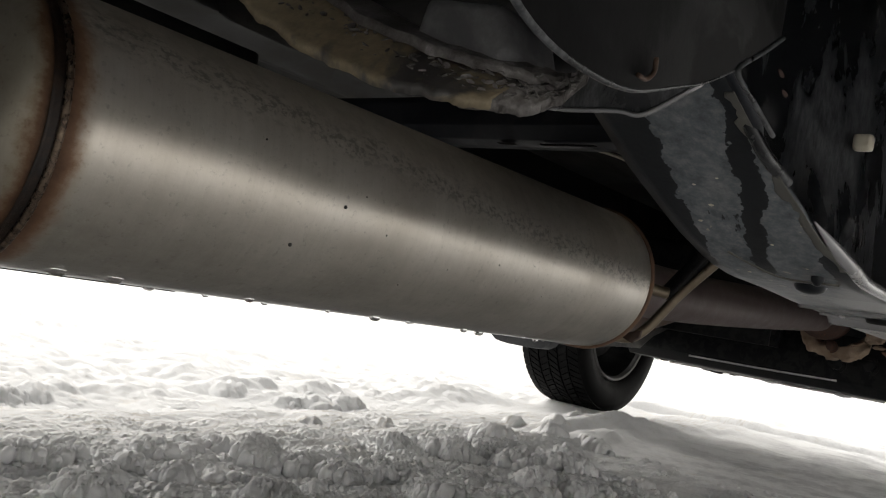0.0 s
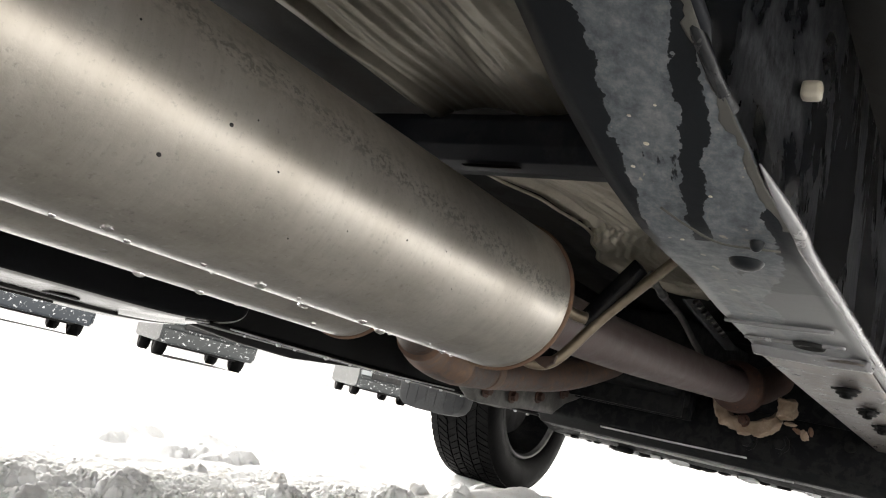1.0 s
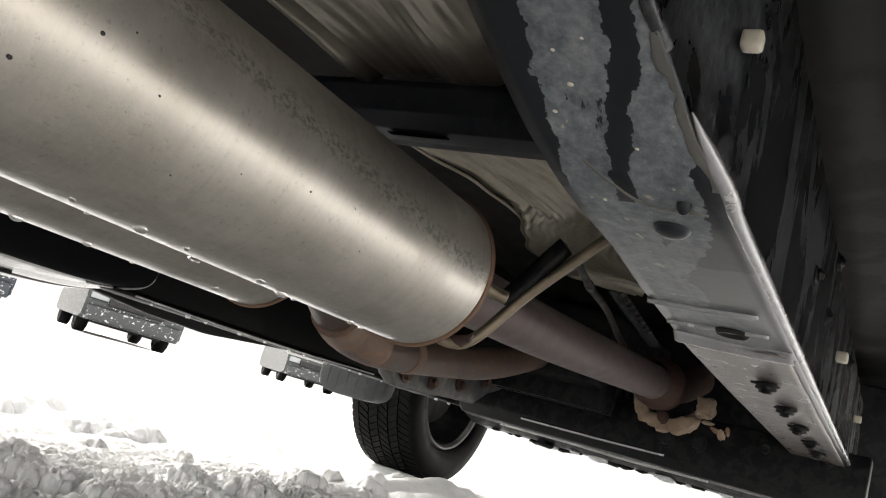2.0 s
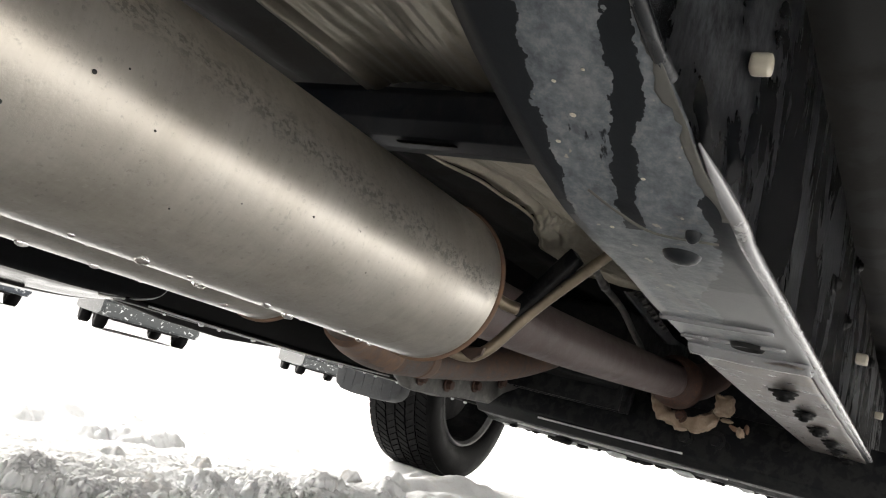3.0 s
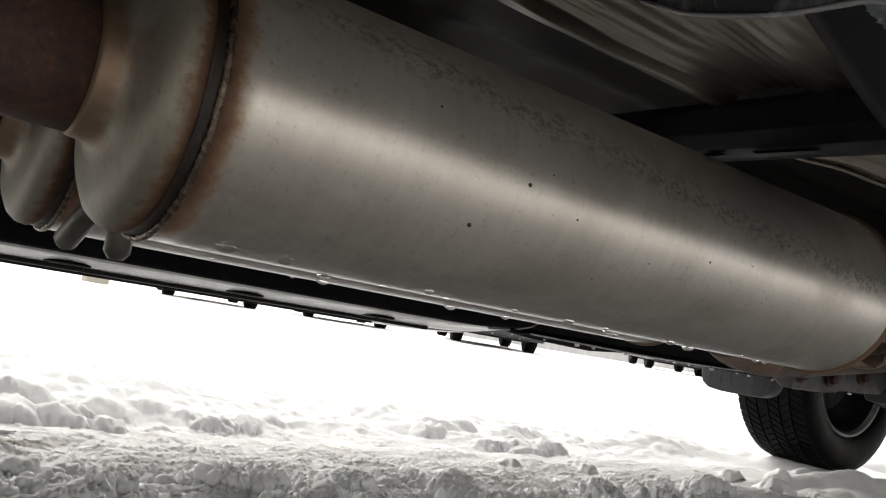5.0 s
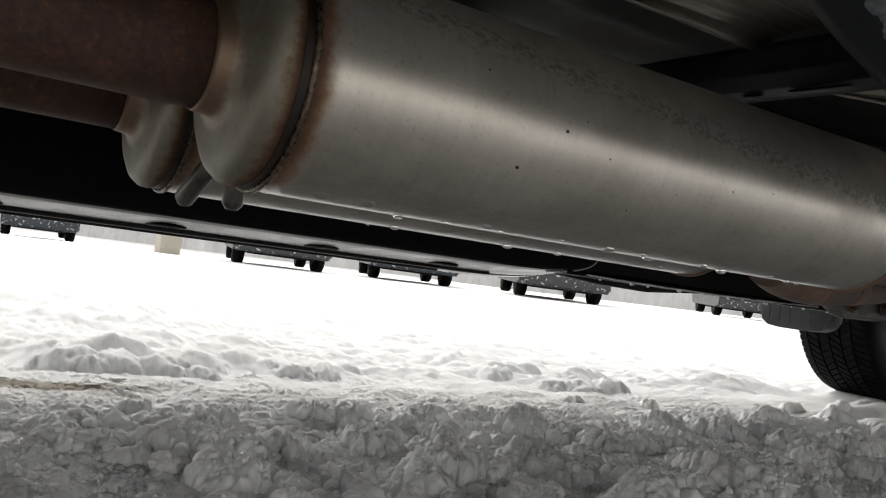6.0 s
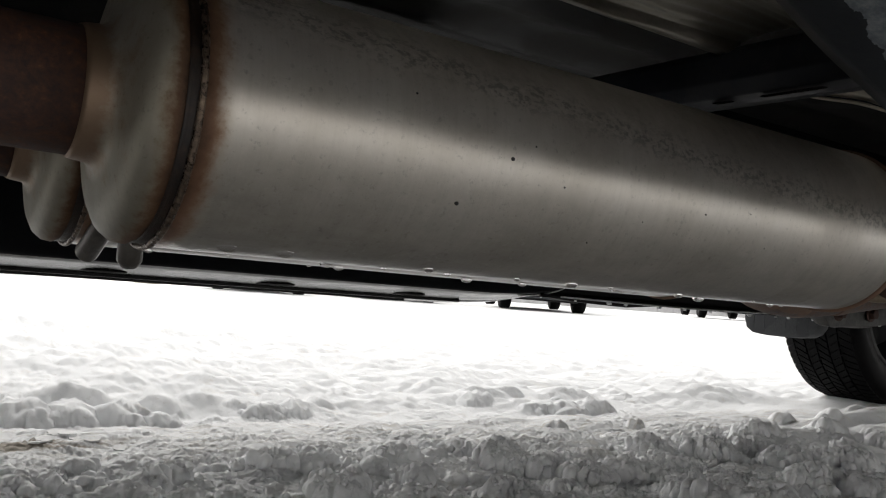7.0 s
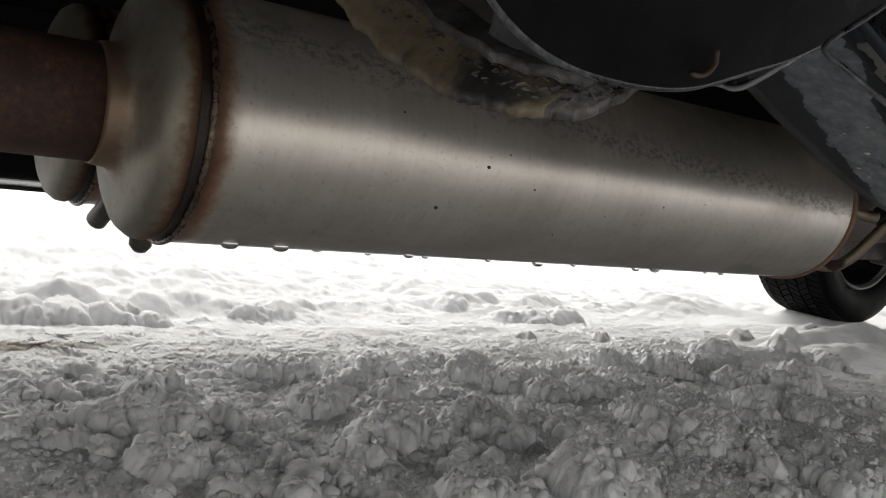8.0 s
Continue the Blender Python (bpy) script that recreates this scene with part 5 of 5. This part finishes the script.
part("hole", lathe([(-0.058, 0.012), (-0.0605, 0.011), (-0.05, 0.002)], 18), SLOT_BLACK, tx).location = (0, -0.286, 0.036)
br = tagged(thing("alloy_bracket", (1.50, 0.42, 0.287)), "corroded grey alloy mounting bracket with bolts", "bracket")
ol = [(-0.185, -0.013), (-0.147, -0.042), (-0.017, -0.039), (0.191, -0.024), (0.262, 0.006), (0.42, 0.066), (0.507, 0.118), (0.56, 0.151), (0.50, 0.166), (0.38, 0.122), (0.243, 0.072), (0.044, 0.03)]
bm = prism(ol, "y", -0.01, 0.02, 0.005)
roughen(bm, 0.006, 28.0, 2)
part("plate", bm, ALLOY, br)
for x, z in ((-0.13, -0.015), (-0.02, -0.012), (0.10, 0.004), (0.22, 0.030), (0.36, 0.082)):
    bolt((x, -0.014, z), "y", 0.010, -0.012, RUST_PIPE, br)

# front lip of the underbody
lip = tagged(thing("front_skid_plate", (2.5, 0.3, 0.23)), "black front skid plate edge fringed with ice", "skid plate")
part("plate", prism([(2.35 - 2.5, 0.04), (2.5 - 2.5, 0.0), (2.62 - 2.5, -0.004), (2.9 - 2.5, 0.12), (2.9 - 2.5, 0.35), (2.3 - 2.5, 0.35)], "y", -0.75, 0.48, 0.005), GRIMY, lip)
rs = random.Random(14)
for k in range(16):
    w = 0.003 + 0.006 * rs.random()
    ob = part("frozen_drip", snow_blob(40 + k % 5, 2, 0.4), ICE, fr, "frozen drip")
    ob.matrix_basis = Matrix.LocRotScale((0.12 + 0.07 * k + rs.uniform(-0.02, 0.02), 0.142, 0.004), None, (w * 1.6, w, w))
rs = random.Random(4)
for k in range(34):
    y = -0.62 + 1.05 * k / 33 + rs.uniform(-0.03, 0.03)
    w = 0.012 + 0.030 * rs.random() ** 1.5
    bm = snow_blob(60 + k, 3, 0.4)
    ob = part("frozen_slush", bm, ICE if k % 3 == 0 else GRIMY, lip, "lump of frozen slush")
    ob.matrix_basis = Matrix.LocRotScale((0.03 + rs.uniform(-0.03, 0.06), y, -0.003), None, (w, w * 1.6, w * 0.7))


# ---- front wheel on the far side ----
def wheel(at, name, label, category, radius, width, detail, side):
    """A wheel that turns about y; side is the face that its hub hollow shows on."""
    w = tagged(thing(name, at), label, category)
    hw, r = width / 2, radius
    prof = [(-hw * 0.72, r * 0.63), (-hw * 0.92, r * 0.68), (-hw, r * 0.80), (-hw * 0.97, r * 0.90), (-hw * 0.88, r * 0.96), (-hw * 0.7, r * 0.982)]
    prof = prof + [(-a, b) for a, b in prof[::-1]]
    tyre = part("tyre", lathe(prof, 72, "y"), RUBBER, w, "black snow-dusted rubber tyre")
    if detail:
        bm = bmesh.new()
        n = 84
        for k in range(n):
            for row in range(6):
                a0 = 2 * math.pi * (k + 0.5 * (row % 2)) / n
                y0, y1 = -hw * 0.9 + row * hw * 0.3 + 0.003, -hw * 0.9 + (row + 1) * hw * 0.3 - 0.003
                top = [r, r, r] if 0 < row < 5 else ([r * 0.972, r * 0.99, r * 0.998] if row == 0 else [r * 0.998, r * 0.99, r * 0.972])
                span = 2 * math.pi / n * 0.40
                skew = 0.03 * (1 if row % 2 else -1)
                ring = []
                for yy, rt in ((y0, top[0]), (y1, top[2])):
                    sk = skew if yy == y1 else -skew
                    for da in (-span, span):
                        for rad in (r * 0.955, rt):
                            a = a0 + da + sk
                            ring.append(bm.verts.new((rad * math.cos(a), yy, rad * math.sin(a))))
                for f in ((1, 3, 7, 5), (0, 1, 5, 4), (2, 6, 7, 3), (0, 2, 3, 1), (4, 5, 7, 6)):
                    bm.faces.new([ring[i] for i in f])
        part("tread", bm, RUBBER, tyre, "blocky winter tread", smooth=False)
    rim = [(side * hw * 0.80, r * 0.65), (side * hw * 0.9, r * 0.635), (side * hw * 0.84, r * 0.615), (side * hw * 0.76, r * 0.60)]
    rim = part("rim", lathe(rim, 64, "y"), RIM, w, "grey steel rim")
    # Barrel is near-black, darker than the rim lip.
    barrel = [(side * hw * 0.77, r * 0.602), (side * hw * 0.5, r * 0.585), (-side * hw * 0.1, r * 0.56), (-side * hw * 0.25, r * 0.3), (-side * hw * 0.2, 0.03)]
    part("barrel", lathe(barrel, 64, "y"), GRIMY, rim, "black inner barrel")
    hub = [(side * hw * 0.1, r * 0.44), (side * hw * 0.2, r * 0.42), (side * hw * 0.22, r * 0.2), (side * hw * 0.75, r * 0.16), (side * hw * 0.8, 0.004)]
    part("brake_drum", lathe(hub, 40, "y"), BLACK, w, "dark rusty brake and hub")
    return w


gx = tagged(thing("gearbox", (1.95, 0.24, 0.43)), "grimy alloy gearbox housing with ribs", "gearbox")
part("housing", prism([(-0.26, -0.06), (-0.10, -0.10), (0.16, -0.11), (0.3, -0.05), (0.3, 0.12), (-0.26, 0.10)], "y", -0.10, 0.20, 0.012), GRIMY, gx)
for k in range(7):
    part("rib", box(-0.22 + 0.07 * k, -0.21 + 0.07 * k, -0.108, 0.19, -0.112, -0.03, 0.002), GRIMY, gx)
part("pan_flange", box(-0.24, 0.27, -0.115, 0.205, -0.03, -0.018, 0.003), ALLOY, gx, "grey pan flange")
for k in range(6):
    bolt((-0.2 + 0.08 * k, -0.105, -0.03), "z", 0.007, -0.008, RIM, gx)

wheel((2.72, 1.08, 0.333), "road_wheel", "black winter tyre on a grey rim standing in snow", "wheel", 0.348, 0.26, True, -1)

# mud flap behind it
mf = tagged(thing("mud_flap", (2.0, 0.93, 0.26)), "grey ribbed plastic splash shield behind the wheel", "mud flap")
fo = [(-0.10, 0.22), (-0.112, 0.0), (-0.108, -0.03), (-0.096, -0.048), (-0.075, -0.058), (-0.03, -0.062), (0.05, -0.062), (0.09, -0.058), (0.11, -0.045), (0.118, -0.02), (0.12, 0.22)]
part("flap", prism(fo, "x", -0.012, 0.04, 0.006), PLASTIC, mf)
for k in range(6):
    y = -0.08 + k * 0.033
    part("rib", tube([(-0.0115, y, 0.2), (-0.0125, y, 0.05), (-0.0115, y, -0.045)], 0.0012, 8, 2), PLASTIC, mf)
part("stay", box(0.02, 0.3, -0.05, 0.05, 0.09, 0.32, 0.01), BLACK, mf)

# drop links and a vented bracket in the dark behind the pipe
dl = tagged(thing("brake_line", (1.55, 0.10, 0.48)), "grey steel line hanging in the dark tunnel", "pipe")
part("line", tube([(-0.24, 0.0, 0.05), (-0.16, 0.0, 0.031), (-0.04, 0.0, 0.017), (0.06, 0.0, -0.009), (0.15, 0.0, -0.034), (0.2, 0.02, -0.06)], 0.0065, 12, 6), ALLOY, dl)
part("clip_band", tube([(-0.17, 0.0, 0.033), (-0.15, 0.0, 0.030)], 0.0085, 12, 1), RIM, dl, "steel clip")
vb = tagged(thing("vented_bracket", (1.6, 0.06, 0.50)), "grey bracket with a row of slots", "bracket")
part("plate", prism([(-0.215, 0.007), (-0.13, 0.027), (0.208, -0.009), (0.12, -0.025)], "y", -0.003, 0.003, 0.001), PLASTIC, vb)
for k in range(8):
    x = -0.17 + k * 0.032
    part("fin", prism([(x, 0.012 - 0.0028 * k), (x + 0.008, 0.010 - 0.0028 * k), (x + 0.028, 0.020 - 0.0032 * k), (x + 0.020, 0.022 - 0.0032 * k)], "y", -0.010, -0.003, 0.0008), ALLOY, vb)

# ---- water on the mufflers ----
def droplets(name, rows):
    bm = bmesh.new()
    for x, y, z, r in rows:
        b2 = bmesh.new()
        bmesh.ops.create_uvsphere(b2, u_segments=12, v_segments=8, radius=r)
        for v in b2.verts:
            v.co = Vector((v.co.x * 1.5 + x, v.co.y + y, v.co.z * (0.8 if v.co.z < 0 else 0.5) + z))
        me = bpy.data.meshes.new("tmp")
        b2.to_mesh(me)
        b2.free()
        bm.from_mesh(me)
        bpy.data.meshes.remove(me)
    return tagged(put(name, bm, WATER), "clear water drops hanging from the muffler shells", "water drops", kind="stuff")


rs = random.Random(5)
rows = []
for cy, n in ((0.0, 17), (0.20, 9)):
    for k in range(n):
        a = rs.gauss(-0.12, 0.16)
        rows.append((0.02 + 0.6 * (k + 0.7 * rs.random()) / n, cy + (R + 0.0002) * math.sin(a), AXIS_Z - (R + 0.0002) * math.cos(a), 0.0016 + 0.0026 * rs.random() ** 1.5))
droplets("water_drops", rows)

# tar specks on the nearer shell
bm = bmesh.new()
for x, h, r in ((0.157, -0.036, 0.0018), (0.189, -0.006, 0.0017), (0.233, -0.017, 0.001), (0.37, -0.018, 0.0011), (0.27, -0.048, 0.0009), (0.206, 0.004, 0.0008), (0.31, -0.03, 0.0008), (0.42, -0.012, 0.0008), (0.12, 0.02, 0.0009), (0.45, -0.035, 0.0008)):
    b2 = bmesh.new()
    bmesh.ops.create_icosphere(b2, subdivisions=2, radius=r * 0.75)
    for v in b2.verts:
        v.co = Vector((v.co.x * 1.2 + x, v.co.y * 0.4 - math.sqrt((R + 0.0002) ** 2 - h * h), v.co.z + h + AXIS_Z))
    me = bpy.data.meshes.new("tmp")
    b2.to_mesh(me)
    b2.free()
    bm.from_mesh(me)
    bpy.data.meshes.remove(me)
tagged(put("tar_specks", bm, TAR), "small black tar specks stuck to the muffler", "tar specks", kind="stuff")


# ---- the parking area beyond ----
def coat(name, base):
    """Car paint spattered with slush."""
    m, n, l, b = mat(name, base, 0.35, 0.1)
    v = coords(n, l)
    spots = ramp(n, l, noise_of(n, l, v, 16.0, 5, 0.65), [(0.585, 0.0), (0.62, 1.0)])
    l.new(mix(n, l, maths(n, l, "MULTIPLY", spots, 0.55), base, (0.75, 0.76, 0.78)), b.inputs["Base Color"])
    return m


GLASS, _n, _l, _b = mat("car_glass", (0.03, 0.035, 0.04), 0.05)
LAMP, _n, _l, _b = mat("lamp_lens", (0.22, 0.24, 0.25), 0.1)


def parked_car(paint, label):
    """A parked car with its front towards -y, standing on z = 0."""
    car = tagged(thing("parked_car"), label, "car", "parked cars")
    side = [(-2.2, 0.30), (-2.25, 0.55), (-2.15, 0.80), (-1.2, 0.95), (-0.5, 1.42), (1.1, 1.45), (1.75, 1.0), (2.2, 0.92), (2.25, 0.5), (2.15, 0.30), (1.75, 0.26), (-1.75, 0.24)]
    bm = bmesh.new()
    rings = []
    for wx, inset in ((-0.88, 0.10), (-0.80, 0.0), (0.80, 0.0), (0.88, 0.10)):
        rings.append([bm.verts.new((wx * (1 - max(0, z - 0.95) * 0.28), y * (1 - 0.02 * inset), z - inset * 0.3 * (1 if z > 0.9 else -0.3))) for y, z in side])
    k = len(side)
    for p, q in zip(rings, rings[1:]):
        for i in range(k):
            bm.faces.new((p[i], p[(i + 1) % k], q[(i + 1) % k], q[i]))
    bm.faces.new(rings[0])
    bm.faces.new(rings[-1][::-1])
    part("body", bm, paint, car, smooth=False)
    part("windscreen", prism([(-1.16, 0.985), (-0.54, 1.40), (-0.52, 1.39), (-1.12, 0.97)], "x", -0.62, 0.62), GLASS, car, "dark windscreen")
    part("bumper", box(-0.84, 0.84, -2.33, -2.18, 0.24, 0.50, 0.05), paint, car, "slush-spattered dark bumper")
    part("grille", box(-0.5, 0.5, -2.30, -2.24, 0.56, 0.72, 0.02), BLACK, car)
    for sx in (-0.66, 0.66):
        part("headlight", box(sx - 0.16, sx + 0.16, -2.27, -2.15, 0.62, 0.76, 0.03), LAMP, car, "clear headlight")
    for sx in (-0.74, 0.74):
        for wy in (-1.35, 1.35):
            hw, r = 0.11, 0.32
            prof = [(-hw, 0.2), (-hw, r * 0.9), (-hw * 0.8, r), (hw * 0.8, r), (hw, r * 0.9), (hw, 0.2)]
            t = part("tyre", lathe([(sx + a, b) for a, b in prof], 28), RUBBER, car)
            t.location = (0, wy, r)
            rim = part("rim", lathe([(sx - 0.1, 0.2), (sx - 0.06, 0.19), (sx - 0.05, 0.02), (sx + 0.05, 0.02), (sx + 0.06, 0.19), (sx + 0.1, 0.2)], 24), RIM, t)
    part("underbody", box(-0.62, 0.62, -1.9, 1.9, 0.20, 0.34, 0.03), BLACK, car)
    return car


PAINTS = [coat("graphite_paint", (0.022, 0.026, 0.028)), coat("dark_blue_paint", (0.016, 0.022, 0.030)), coat("silver_paint", (0.35, 0.36, 0.37)), coat("white_paint", (0.75, 0.76, 0.77))]
SPOTS = [(5.91, 13.7, 0, 0, "graphite parked car spattered with slush"), (8.65, 13.6, 1, 0, "dark blue parked car spattered with slush"), (10.75, 11.6, 0, 0, "graphite parked car with snowy bumper"),
         (20.2, 14.4, 0, 0, "graphite parked car standing in snow"), (3.2, 22.2, 1, 0, "dark parked car farther off across the snow")]
for x, y, p, turn, text in SPOTS:
    c = parked_car(PAINTS[p], text)
    a = 0.75 * (math.atan2(y, x) - math.pi / 2)
    c.matrix_world = pose(x - 2.25 * math.sin(a), y + 2.25 * math.cos(a), ground_z(x, y) - 0.01, 0, 0, math.degrees(a))

post = tagged(thing("concrete_block", (5.3, 18.7, ground_z(5.3, 18.7))), "beige concrete block standing in the snow", "block")
part("block", box(-0.24, 0.24, -0.2, 0.2, -0.05, 0.9, 0.03), CONCRETE, post)

# a line of bare woods round the area, its haze put into the pale colour
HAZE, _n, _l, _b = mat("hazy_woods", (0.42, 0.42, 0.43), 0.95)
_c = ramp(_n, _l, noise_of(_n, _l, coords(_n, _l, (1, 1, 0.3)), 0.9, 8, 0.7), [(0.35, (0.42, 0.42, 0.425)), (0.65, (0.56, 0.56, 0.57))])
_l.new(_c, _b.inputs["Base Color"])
bm = bmesh.new()
rs = random.Random(9)
low, high = [], []
for k in range(1401):
    a = math.radians(-40 + 220 * k / 1400)
    d = 80 + 3 * math.sin(a * 9)
    low.append(bm.verts.new((d * math.cos(a), d * math.sin(a), -4)))
    high.append(bm.verts.new((d * math.cos(a) * 1.01, d * math.sin(a) * 1.01, 5 + 1.5 * math.sin(a * 31) + 1.6 * rs.random())))
for k in range(1400):
    bm.faces.new((low[k], low[k + 1], high[k + 1], high[k]))
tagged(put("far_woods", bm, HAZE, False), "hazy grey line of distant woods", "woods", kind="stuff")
